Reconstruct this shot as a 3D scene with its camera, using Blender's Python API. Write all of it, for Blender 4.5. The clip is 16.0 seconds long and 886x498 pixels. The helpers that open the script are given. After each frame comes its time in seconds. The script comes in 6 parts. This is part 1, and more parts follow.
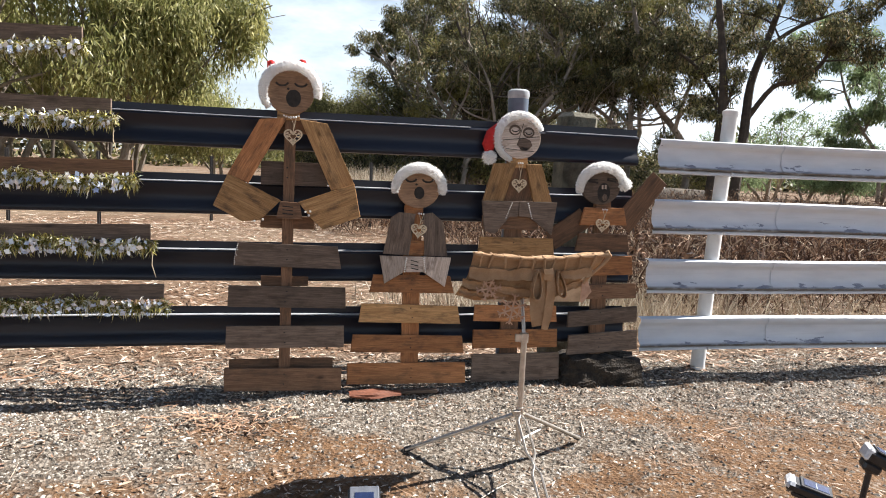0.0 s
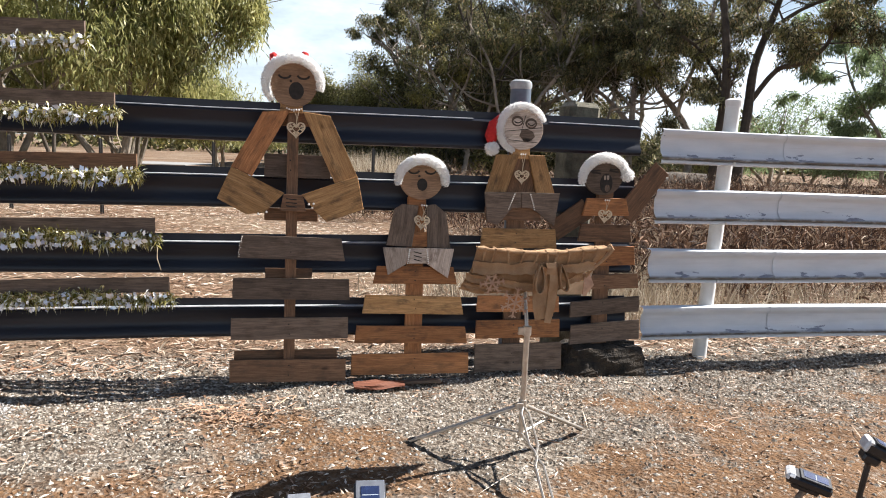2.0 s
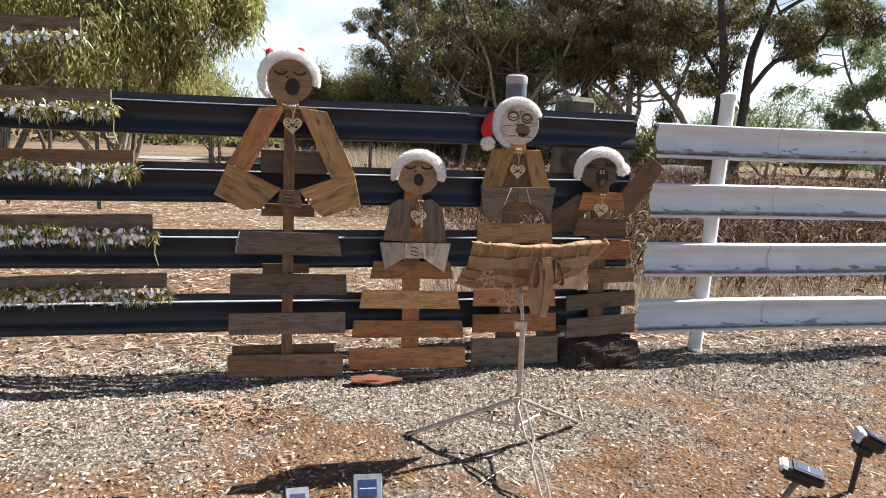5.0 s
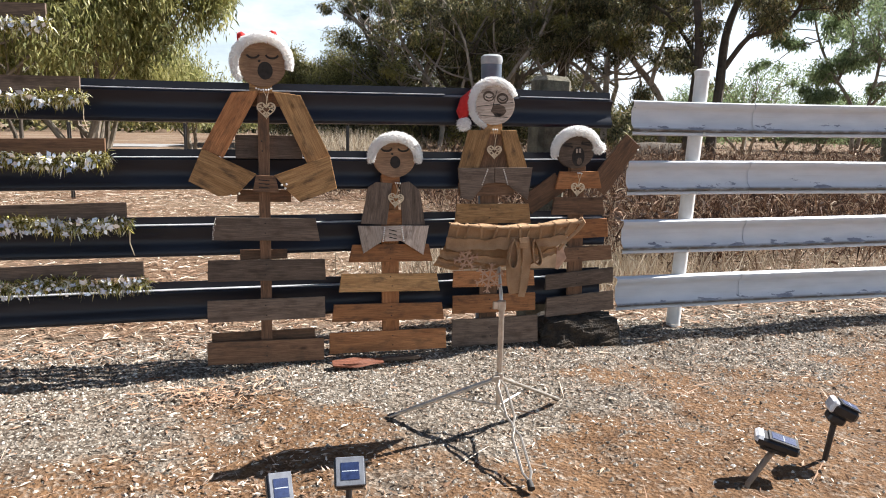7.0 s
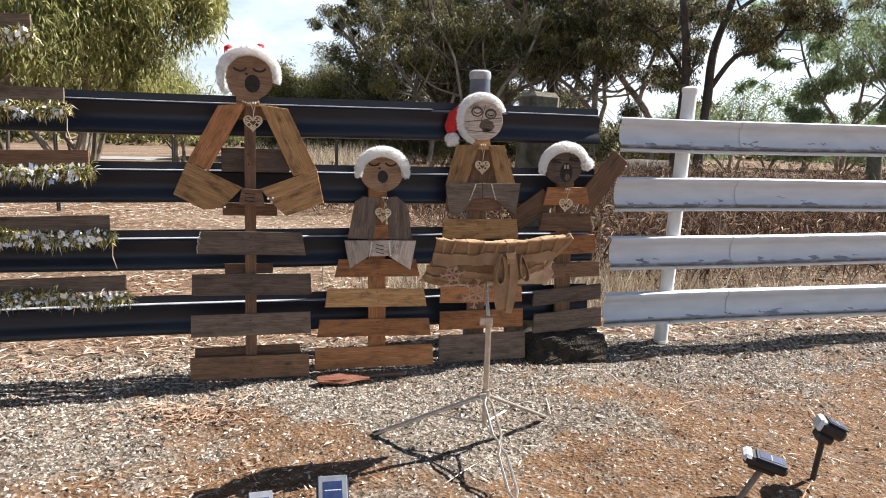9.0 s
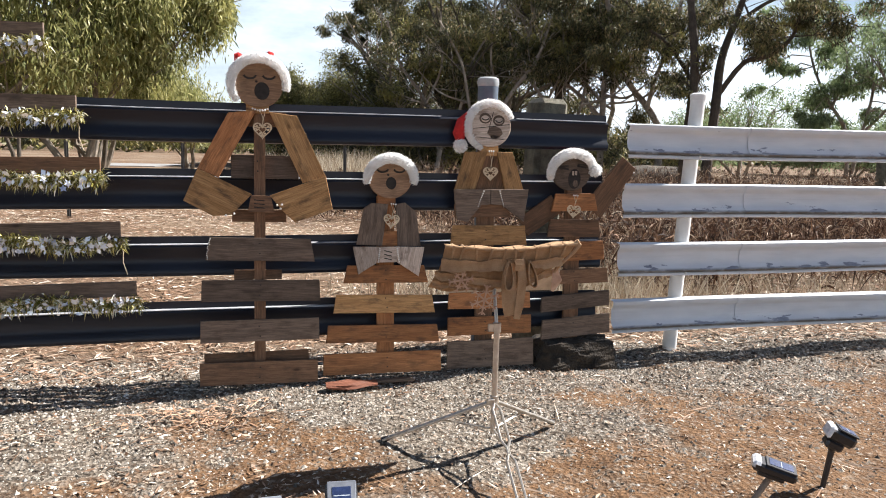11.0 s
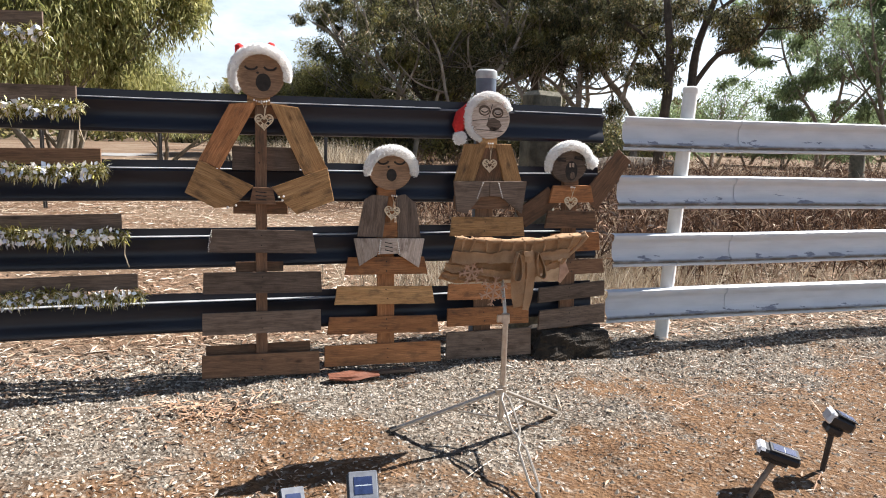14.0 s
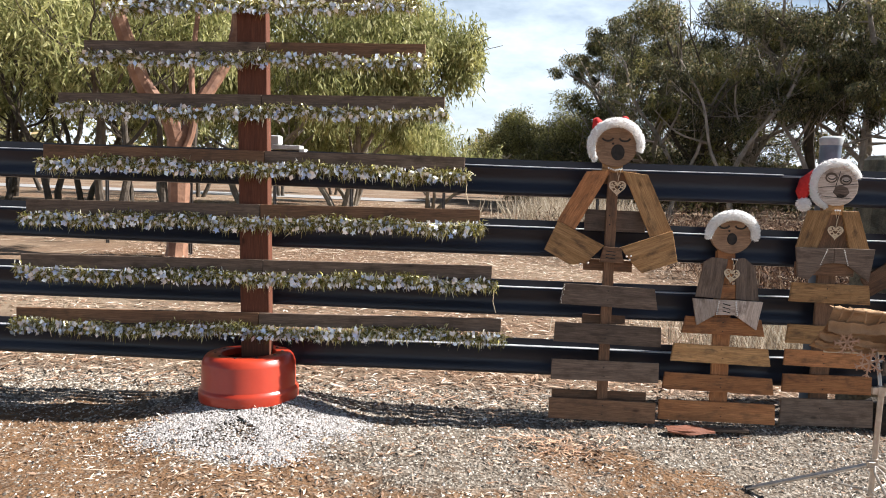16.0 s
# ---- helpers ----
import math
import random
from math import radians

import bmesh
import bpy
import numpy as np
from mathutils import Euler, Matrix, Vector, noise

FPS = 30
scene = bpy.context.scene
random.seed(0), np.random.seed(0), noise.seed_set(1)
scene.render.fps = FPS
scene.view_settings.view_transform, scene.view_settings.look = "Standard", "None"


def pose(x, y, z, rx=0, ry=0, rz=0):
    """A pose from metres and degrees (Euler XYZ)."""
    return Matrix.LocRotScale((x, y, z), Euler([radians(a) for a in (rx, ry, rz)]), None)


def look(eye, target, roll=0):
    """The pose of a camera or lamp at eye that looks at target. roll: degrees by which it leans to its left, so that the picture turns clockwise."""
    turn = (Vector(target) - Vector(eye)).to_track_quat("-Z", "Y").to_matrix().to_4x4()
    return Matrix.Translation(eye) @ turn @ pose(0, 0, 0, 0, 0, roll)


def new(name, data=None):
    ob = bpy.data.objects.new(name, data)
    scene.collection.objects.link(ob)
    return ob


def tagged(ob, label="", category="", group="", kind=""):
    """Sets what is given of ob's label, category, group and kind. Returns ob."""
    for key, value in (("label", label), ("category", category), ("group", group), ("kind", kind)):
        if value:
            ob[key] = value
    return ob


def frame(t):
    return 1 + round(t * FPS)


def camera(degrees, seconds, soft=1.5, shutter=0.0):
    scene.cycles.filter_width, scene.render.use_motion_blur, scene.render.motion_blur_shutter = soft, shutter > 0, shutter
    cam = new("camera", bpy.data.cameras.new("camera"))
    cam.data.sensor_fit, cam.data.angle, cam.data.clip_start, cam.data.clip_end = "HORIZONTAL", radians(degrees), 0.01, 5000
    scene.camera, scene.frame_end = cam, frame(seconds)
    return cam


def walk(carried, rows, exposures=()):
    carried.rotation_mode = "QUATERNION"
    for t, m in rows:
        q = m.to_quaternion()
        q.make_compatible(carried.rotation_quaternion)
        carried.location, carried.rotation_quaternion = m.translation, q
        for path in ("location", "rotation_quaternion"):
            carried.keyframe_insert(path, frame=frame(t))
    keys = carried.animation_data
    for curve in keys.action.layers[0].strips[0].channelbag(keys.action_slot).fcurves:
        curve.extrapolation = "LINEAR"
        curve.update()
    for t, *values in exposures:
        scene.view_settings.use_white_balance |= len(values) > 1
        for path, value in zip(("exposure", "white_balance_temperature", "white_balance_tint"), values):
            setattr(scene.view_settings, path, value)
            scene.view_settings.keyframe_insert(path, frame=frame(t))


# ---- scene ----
cam = camera(61.7, 16.0, soft=1.0)
PATH = [
    (0, (0.225, -3.948, 1.192), (0.669, -2.011, 0.969), 2.4),
    (0.5, (0.225, -3.947, 1.212), (0.67, -2.013, 0.962), 2.5),
    (1, (0.2, -3.956, 1.216), (0.656, -2.025, 0.967), 2.2),
    (1.5, (0.21, -3.961, 1.216), (0.654, -2.029, 0.955), 1.9),
    (2, (0.216, -3.959, 1.235), (0.655, -2.026, 0.968), 2.2),
    (2.5, (0.221, -3.951, 1.229), (0.655, -2.019, 0.953), 2.4),
    (3, (0.213, -3.952, 1.211), (0.65, -2.018, 0.947), 1.9),
    (5.3, (0.218, -3.978, 1.249), (0.665, -2.051, 0.954), 2.0),
    (5.5, (0.216, -3.975, 1.251), (0.669, -2.052, 0.939), 1.6),
    (6, (0.218, -3.977, 1.257), (0.683, -2.062, 0.914), 0.7),
    (6.5, (0.223, -3.986, 1.257), (0.703, -2.066, 0.969), 0.9),
    (7, (0.231, -3.982, 1.245), (0.725, -2.072, 0.914), 0.9),
    (7.5, (0.236, -3.976, 1.242), (0.755, -2.07, 0.926), 0.9),
    (8, (0.244, -3.969, 1.237), (0.765, -2.063, 0.927), 1.0),
    (8.5, (0.247, -3.963, 1.236), (0.771, -2.057, 0.931), 1.3),
    (9, (0.245, -3.96, 1.242), (0.769, -2.052, 0.952), 1.4),
    (11.5, (0.237, -3.971, 1.243), (0.739, -2.054, 0.971), 1.3),
    (12, (0.233, -3.972, 1.244), (0.736, -2.055, 0.982), 1.3),
    (12.5, (0.238, -3.972, 1.239), (0.739, -2.05, 1.0), 1.4),
    (13, (0.229, -3.973, 1.234), (0.743, -2.058, 0.969), 1.2),
    (13.5, (0.17, -3.963, 1.239), (0.703, -2.056, 0.956), 1.8),
    (14, (0.096, -3.955, 1.25), (0.668, -2.062, 0.952), 1.5),
    (14.5, (0.051, -4.004, 1.26), (0.626, -2.107, 0.995), 1.6),
    (15, (-0.048, -4.095, 1.262), (0.52, -2.187, 1.074), 1.7),
    (15.1, (-0.075, -4.108, 1.271), (0.438, -2.185, 1.074), 1.8),
    (15.3, (-0.193, -4.094, 1.290), (0.245, -2.158, 1.047), 2.0),
    (15.5, (-0.317, -4.113, 1.264), (0.002, -2.152, 1.029), 2.0),
    (15.7, (-0.425, -4.130, 1.300), (-0.247, -2.155, 1.052), 1.6),
    (16, (-0.514, -4.205, 1.326), (-0.567, -2.215, 1.133), 2.1),
]
walk(cam, [(t, look(eye, target, roll)) for t, eye, target, roll in PATH])

# ---- world, sun ----
SUN_AZ, SUN_EL = math.radians(8.7), math.radians(44.0)   # azimuth from +x towards +y
world = bpy.data.worlds.new("sky_world")
scene.world = world
world.use_nodes = True
wn = world.node_tree
sky = wn.nodes.new("ShaderNodeTexSky")
sky.sky_type = "NISHITA"
sky.sun_disc = False
sky.sun_elevation = SUN_EL
sky.sun_rotation = math.radians(90.0) - SUN_AZ
sky.air_density, sky.dust_density, sky.ozone_density = 1.0, 0.7, 1.0
wn.nodes["Background"].inputs["Strength"].default_value = 0.0365
wtc = wn.nodes.new("ShaderNodeTexCoord")
wmap = wn.nodes.new("ShaderNodeMapping")
wmap.inputs["Scale"].default_value = (1.0, 1.0, 2.6)
wnoise = wn.nodes.new("ShaderNodeTexNoise")
wnoise.inputs["Scale"].default_value, wnoise.inputs["Detail"].default_value, wnoise.inputs["Roughness"].default_value = 2.2, 7, 0.6
wramp = wn.nodes.new("ShaderNodeValToRGB")
wramp.color_ramp.elements[0].position, wramp.color_ramp.elements[1].position = 0.44, 0.70
wramp.color_ramp.elements[1].color = (0.92, 0.92, 0.92, 1)
# cloud thickens towards the horizon
wsep = wn.nodes.new("ShaderNodeSeparateXYZ")
wlow = wn.nodes.new("ShaderNodeMapRange")
wlow.inputs["From Min"].default_value, wlow.inputs["From Max"].default_value = 0.10, 0.52
wlow.inputs["To Min"].default_value, wlow.inputs["To Max"].default_value = 0.17, -0.36
wadd = wn.nodes.new("ShaderNodeMath")
wmix = wn.nodes.new("ShaderNodeMix")
wmix.data_type = "RGBA"
wmix.inputs["B"].default_value = (11.8, 13.2, 14.8, 1)
wn.links.new(wtc.outputs["Generated"], wmap.inputs["Vector"])
wn.links.new(wmap.outputs["Vector"], wnoise.inputs["Vector"])
wn.links.new(wtc.outputs["Generated"], wsep.inputs["Vector"])
wn.links.new(wsep.outputs["Z"], wlow.inputs["Value"])
wn.links.new(wnoise.outputs["Fac"], wadd.inputs[0])
wn.links.new(wlow.outputs["Result"], wadd.inputs[1])
wn.links.new(wadd.outputs[0], wramp.inputs["Fac"])
wn.links.new(wramp.outputs["Color"], wmix.inputs["Factor"])
wn.links.new(sky.outputs["Color"], wmix.inputs["A"])
wn.links.new(wmix.outputs["Result"], wn.nodes["Background"].inputs["Color"])
sun_data = bpy.data.lights.new("sun", "SUN")
sun_data.energy, sun_data.angle, sun_data.color = 4.65, radians(0.53), (1.0, 0.955, 0.92)
sun_dir = Vector((math.cos(SUN_EL) * math.cos(SUN_AZ), math.cos(SUN_EL) * math.sin(SUN_AZ), math.sin(SUN_EL)))
sun = new("sun", sun_data)
sun.matrix_world = look(tuple(sun_dir * 60), (0, 0, 0))
scene.view_settings.exposure = 1.57

RNG = np.random.default_rng(7)


# ---- materials ----
def nodes_of(name):
    m = bpy.data.materials.new(name)
    m.use_nodes = True
    t = m.node_tree
    return m, t, t.nodes["Principled BSDF"]


def mapped(t, coord="Object", scale=(1, 1, 1)):
    c = t.nodes.new("ShaderNodeTexCoord")
    mp = t.nodes.new("ShaderNodeMapping")
    mp.inputs["Scale"].default_value = scale
    t.links.new(c.outputs[coord], mp.inputs["Vector"])
    return mp.outputs["Vector"]


def noise_tex(t, vec, scale, detail=4.0, rough=0.55, out="Fac"):
    n = t.nodes.new("ShaderNodeTexNoise")
    n.inputs["Scale"].default_value, n.inputs["Detail"].default_value, n.inputs["Roughness"].default_value = scale, detail, rough
    t.links.new(vec, n.inputs["Vector"])
    return n.outputs[out]


def ramp(t, fac, stops):
    r = t.nodes.new("ShaderNodeValToRGB")
    r.color_ramp.interpolation = "LINEAR"
    while len(r.color_ramp.elements) < len(stops):
        r.color_ramp.elements.new(0.5)
    for e, (p, c) in zip(r.color_ramp.elements, stops):
        e.position, e.color = p, (*c, 1) if len(c) == 3 else c
    t.links.new(fac, r.inputs["Fac"])
    return r.outputs["Color"]


def mix(t, fac, a, b, mode="MIX"):
    n = t.nodes.new("ShaderNodeMix")
    n.data_type, n.blend_type = "RGBA", mode
    for sock, val in ((n.inputs["Factor"], fac), (n.inputs["A"], a), (n.inputs["B"], b)):
        if isinstance(val, bpy.types.NodeSocket):
            t.links.new(val, sock)
        elif isinstance(val, (int, float)):
            sock.default_value = val
        else:
            sock.default_value = (*val, 1)
    return n.outputs["Result"]


def bump(t, bsdf, height, strength=0.3, dist=0.01):
    b = t.nodes.new("ShaderNodeBump")
    b.inputs["Strength"].default_value, b.inputs["Distance"].default_value = strength, dist
    t.links.new(height, b.inputs["Height"])
    t.links.new(b.outputs["Normal"], bsdf.inputs["Normal"])


def wood(name, dark, light, stain=(0.05, 0.035, 0.025), stain_amount=0.5, rough=0.75):
    m, t, p = nodes_of(name)
    grain = noise_tex(t, mapped(t, "UV", (1.6, 22, 1)), 1.6, 7, 0.68)
    fine = noise_tex(t, mapped(t, "UV", (5, 150, 1)), 2.0, 4, 0.65)
    blot = noise_tex(t, mapped(t, "UV", (5.0, 11, 1)), 1.9, 5, 0.62)
    wear = noise_tex(t, mapped(t, "UV", (9, 26, 1)), 2.6, 5, 0.7)
    col = ramp(t, grain, ((0.30, dark), (0.52, [(d + 1.3 * l) / 2.3 for d, l in zip(dark, light)]), (0.72, light)))
    col = mix(t, ramp(t, fine, ((0.38, (0.65,) * 3), (0.6, (0, 0, 0)))), col, [d * 0.5 for d in dark])
    col = mix(t, ramp(t, blot, ((0.50, (0, 0, 0)), (0.72, (stain_amount,) * 3))), col, stain)
    col = mix(t, ramp(t, wear, ((0.62, (0, 0, 0)), (0.80, (0.45,) * 3))), col, [min(1, l * 1.25) for l in light])
    knot = t.nodes.new("ShaderNodeTexVoronoi")
    knot.inputs["Scale"].default_value = 1.0
    t.links.new(mapped(t, "UV", (4.2, 9.5, 1)), knot.inputs["Vector"])
    col = mix(t, ramp(t, knot.outputs["Distance"], ((0.045, (0.85,) * 3), (0.085, (0.30,) * 3), (0.15, (0,) * 3))), col, [d * 0.35 for d in dark])
    isl = t.nodes.new("ShaderNodeNewGeometry").outputs["Random Per Island"]
    hsv = t.nodes.new("ShaderNodeHueSaturation")
    mr = t.nodes.new("ShaderNodeMapRange")
    mr.inputs["To Min"].default_value, mr.inputs["To Max"].default_value = 0.82, 1.40
    t.links.new(isl, mr.inputs["Value"])
    t.links.new(mr.outputs["Result"], hsv.inputs["Value"])
    t.links.new(col, hsv.inputs["Color"])
    t.links.new(hsv.outputs["Color"], p.inputs["Base Color"])
    p.inputs["Roughness"].default_value = rough
    p.inputs["Specular IOR Level"].default_value = 0.25
    bump(t, p, fine, 0.35, 0.002)
    return m


def varied(name, a, b, scale=8.0, rough=0.6, metal=0.0, bump_s=0.2, bump_d=0.004, coord="Object", spec=0.5):
    m, t, p = nodes_of(name)
    v = mapped(t, coord)
    n = noise_tex(t, v, scale, 5, 0.6)
    t.links.new(ramp(t, n, ((0.3, a), (0.7, b))), p.inputs["Base Color"])
    p.inputs["Roughness"].default_value, p.inputs["Metallic"].default_value = rough, metal
    p.inputs["Specular IOR Level"].default_value = spec
    bump(t, p, noise_tex(t, v, scale * 6, 3), bump_s, bump_d)
    return m


def island_mat(name, stops, rough=0.7, metal=0.0, translucent=0.0, spec=0.3):
    """A colour picked per piece, by the mesh island."""
    m, t, p = nodes_of(name)
    isl = t.nodes.new("ShaderNodeNewGeometry").outputs["Random Per Island"]
    col = ramp(t, isl, stops)
    t.links.new(col, p.inputs["Base Color"])
    p.inputs["Roughness"].default_value, p.inputs["Metallic"].default_value = rough, metal
    p.inputs["Specular IOR Level"].default_value = spec
    if translucent:
        tr = t.nodes.new("ShaderNodeBsdfTranslucent")
        t.links.new(col, tr.inputs["Color"])
        ms = t.nodes.new("ShaderNodeMixShader")
        ms.inputs["Fac"].default_value = translucent
        t.links.new(p.outputs["BSDF"], ms.inputs[1])
        t.links.new(tr.outputs["BSDF"], ms.inputs[2])
        t.links.new(ms.outputs["Shader"], t.nodes["Material Output"].inputs["Surface"])
    return m


W_ORANGE = wood("wood_orange", (0.27, 0.108, 0.043), (0.51, 0.235, 0.096), stain_amount=0.75)
W_TAN = wood("wood_tan", (0.30, 0.155, 0.060), (0.55, 0.325, 0.145), stain_amount=0.85)
W_BROWN = wood("wood_brown", (0.115, 0.064, 0.037), (0.26, 0.145, 0.082), stain_amount=0.75)
W_GREY = wood("wood_weathered", (0.090, 0.066, 0.050), (0.22, 0.158, 0.117), stain_amount=0.8)
W_PALE = wood("wood_pale_grey", (0.36, 0.28, 0.22), (0.62, 0.53, 0.45), stain=(0.09, 0.055, 0.04), stain_amount=0.9)
W_RED = wood("wood_red_stained", (0.10, 0.035, 0.02), (0.18, 0.065, 0.035), stain_amount=0.2)
W_EDGE = wood("wood_face_board", (0.19, 0.11, 0.065), (0.34, 0.215, 0.13), stain_amount=0.55)
CHAR = varied("burnt_marking", (0.012, 0.010, 0.009), (0.035, 0.028, 0.022), 40, 0.85)
BEAD = varied("white_beads", (0.75, 0.72, 0.66), (0.88, 0.86, 0.8), 60, 0.35)
FUR = island_mat("white_plush_fur", ((0, (0.86, 0.855, 0.84)), (1, (0.97, 0.965, 0.95))), 0.9, 0, 0.35)
RED_FELT = varied("red_felt", (0.42, 0.015, 0.012), (0.62, 0.03, 0.025), 60, 0.9, 0, 0.5, 0.002)
PLY = varied("pale_plywood", (0.55, 0.43, 0.28), (0.72, 0.60, 0.42), 30, 0.6)
STRING = varied("jute_string", (0.45, 0.36, 0.24), (0.6, 0.5, 0.36), 80, 0.9)
STEEL = varied("worn_steel_tube", (0.42, 0.38, 0.33), (0.62, 0.58, 0.52), 30, 0.38, 0.85, 0.1)
STEEL_DARK = varied("dark_rubber", (0.015, 0.014, 0.013), (0.035, 0.03, 0.028), 30, 0.7)
PLASTIC = varied("black_plastic", (0.012, 0.012, 0.013), (0.025, 0.025, 0.027), 20, 0.35)
GREYPL = varied("grey_plastic", (0.14, 0.15, 0.17), (0.22, 0.235, 0.26), 30, 0.35)
PANEL = varied("solar_cell", (0.015, 0.025, 0.07), (0.03, 0.05, 0.13), 60, 0.3)
PANEL_LINE = varied("cell_line", (0.35, 0.4, 0.45), (0.5, 0.55, 0.6), 60, 0.3)
PIPE = varied("blue_grey_pipe", (0.06, 0.08, 0.11), (0.10, 0.13, 0.17), 12, 0.5)
PIPE_CAP = varied("pipe_cap", (0.24, 0.26, 0.27), (0.36, 0.38, 0.38), 20, 0.5)
STAR_STEEL = varied("dark_steel", (0.02, 0.02, 0.02), (0.05, 0.045, 0.04), 20, 0.6)
OLD_POST = varied("mossy_timber", (0.065, 0.060, 0.042), (0.19, 0.175, 0.125), 14, 0.95, 0, 0.6, 0.02)
CHARSTUMP = varied("charred_stump", (0.005, 0.0045, 0.004), (0.060, 0.044, 0.028), 14, 0.95, 0, 0.8, 0.02)
BRACKET = varied("galvanised_bracket", (0.45, 0.45, 0.43), (0.62, 0.62, 0.6), 25, 0.5, 0.2)


def rail_black():
    m, t, p = nodes_of("black_painted_rail")
    v = mapped(t, "Object")
    n = noise_tex(t, mapped(t, "Object", (0.6, 6, 6)), 2.5, 5)
    dust = noise_tex(t, mapped(t, "Object", (3, 20, 20)), 3, 6, 0.7)
    col = ramp(t, n, ((0.3, (0.009, 0.011, 0.018)), (0.75, (0.018, 0.021, 0.032))))
    col = mix(t, ramp(t, dust, ((0.60, (0, 0, 0)), (0.88, (0.22, 0.22, 0.22)))), col, (0.06, 0.055, 0.05))
    t.links.new(col, p.inputs["Base Color"])
    t.links.new(ramp(t, n, ((0.2, (0.28,) * 3), (0.8, (0.45,) * 3))), p.inputs["Roughness"])
    p.inputs["Specular IOR Level"].default_value = 0.36
    bump(t, p, noise_tex(t, v, 7, 3), 0.06, 0.01)
    return m


def rail_white():
    m, t, p = nodes_of("white_painted_rail")
    n = noise_tex(t, mapped(t, "Object", (1, 4, 4)), 4, 5)
    sep = t.nodes.new("ShaderNodeSeparateXYZ")
    t.links.new(t.nodes.new("ShaderNodeUVMap").outputs["UV"], sep.inputs["Vector"])
    v = sep.outputs["Y"]
    # paint peels in flat-bottomed patches along the lower bend, a little along the top
    peel = noise_tex(t, mapped(t, "Object", (2.6, 1, 11)), 2.1, 8, 0.66)
    band = ramp(t, v, ((0.17, (0.0,) * 3), (0.20, (0.27,) * 3), (0.34, (0.20,) * 3), (0.50, (0.08,) * 3), (0.74, (0.04,) * 3), (0.80, (0.13,) * 3), (0.93, (0.10,) * 3)))
    add = t.nodes.new("ShaderNodeMath")
    t.links.new(peel, add.inputs[0])
    t.links.new(band, add.inputs[1])
    mask = ramp(t, add.outputs[0], ((0.800, (0, 0, 0)), (0.810, (1, 1, 1))))
    col = ramp(t, n, ((0.3, (0.52, 0.55, 0.59)), (0.7, (0.64, 0.665, 0.70))))
    streak = noise_tex(t, mapped(t, "Object", (1.2, 5, 60)), 2, 6, 0.7)
    col = mix(t, ramp(t, streak, ((0.55, (0, 0, 0)), (0.85, (0.4, 0.4, 0.4)))), col, (0.36, 0.35, 0.33))
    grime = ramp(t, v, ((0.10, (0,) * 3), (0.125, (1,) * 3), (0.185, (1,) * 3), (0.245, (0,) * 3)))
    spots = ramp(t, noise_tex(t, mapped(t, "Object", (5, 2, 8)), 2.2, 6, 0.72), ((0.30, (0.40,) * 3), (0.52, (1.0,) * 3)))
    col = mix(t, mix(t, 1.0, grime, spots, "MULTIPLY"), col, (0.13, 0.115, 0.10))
    fleck = ramp(t, noise_tex(t, mapped(t, "Object", (9, 2, 9)), 4.0, 6, 0.7), ((0.70, (0,) * 3), (0.74, (0.7,) * 3)))
    col = mix(t, fleck, col, (0.20, 0.18, 0.16))
    metal = ramp(t, noise_tex(t, mapped(t, "Object"), 30, 4), ((0.3, (0.15, 0.165, 0.21)), (0.7, (0.25, 0.265, 0.31))))
    col = mix(t, mask, col, metal)
    t.links.new(col, p.inputs["Base Color"])
    t.links.new(ramp(t, n, ((0.2, (0.34,) * 3), (0.8, (0.52,) * 3))), p.inputs["Roughness"])
    bump(t, p, mask, -0.4, 0.002)
    return m


RAIL_BLACK, RAIL_WHITE = rail_black(), rail_white()
WHITE_POST = varied("white_painted_post", (0.58, 0.58, 0.57), (0.74, 0.74, 0.72), 9, 0.5)


def red_paint():
    m, t, p = nodes_of("orange_red_paint")
    v = mapped(t, "Object")
    n = noise_tex(t, v, 5, 5)
    chips = noise_tex(t, v, 26, 6, 0.7)
    col = ramp(t, n, ((0.3, (0.30, 0.024, 0.010)), (0.7, (0.40, 0.042, 0.017))))
    col = mix(t, ramp(t, chips, ((0.68, (0, 0, 0)), (0.74, (0.8, 0.8, 0.8)))), col, (0.10, 0.05, 0.04))
    t.links.new(col, p.inputs["Base Color"])
    p.inputs["Roughness"].default_value = 0.33
    bump(t, p, noise_tex(t, v, 18, 4), 0.12, 0.006)
    return m


DRUM_RED = red_paint()


def burlap():
    m, t, p = nodes_of("burlap_cloth")
    v = mapped(t, "Object")
    w1 = t.nodes.new("ShaderNodeTexWave")
    w1.bands_direction = "X"
    w2 = t.nodes.new("ShaderNodeTexWave")
    w2.bands_direction = "Z"
    for w in (w1, w2):
        w.inputs["Scale"].default_value, w.inputs["Distortion"].default_value = 120, 1.5
        t.links.new(v, w.inputs["Vector"])
    h = mix(t, 0.5, w1.outputs["Color"], w2.outputs["Color"])
    n = noise_tex(t, v, 14, 5)
    col = ramp(t, n, ((0.3, (0.30, 0.185, 0.105)), (0.7, (0.52, 0.345, 0.205))))
    col = mix(t, ramp(t, h, ((0.2, (0.45,) * 3), (0.6, (0,) * 3))), col, (0.17, 0.105, 0.05))
    t.links.new(col, p.inputs["Base Color"])
    p.inputs["Roughness"].default_value, p.inputs["Specular IOR Level"].default_value = 0.95, 0.1
    bump(t, p, h, 0.5, 0.002)
    return m


BURLAP = burlap()
LACE = varied("pink_lace", (0.40, 0.245, 0.165), (0.54, 0.36, 0.25), 40, 0.85)


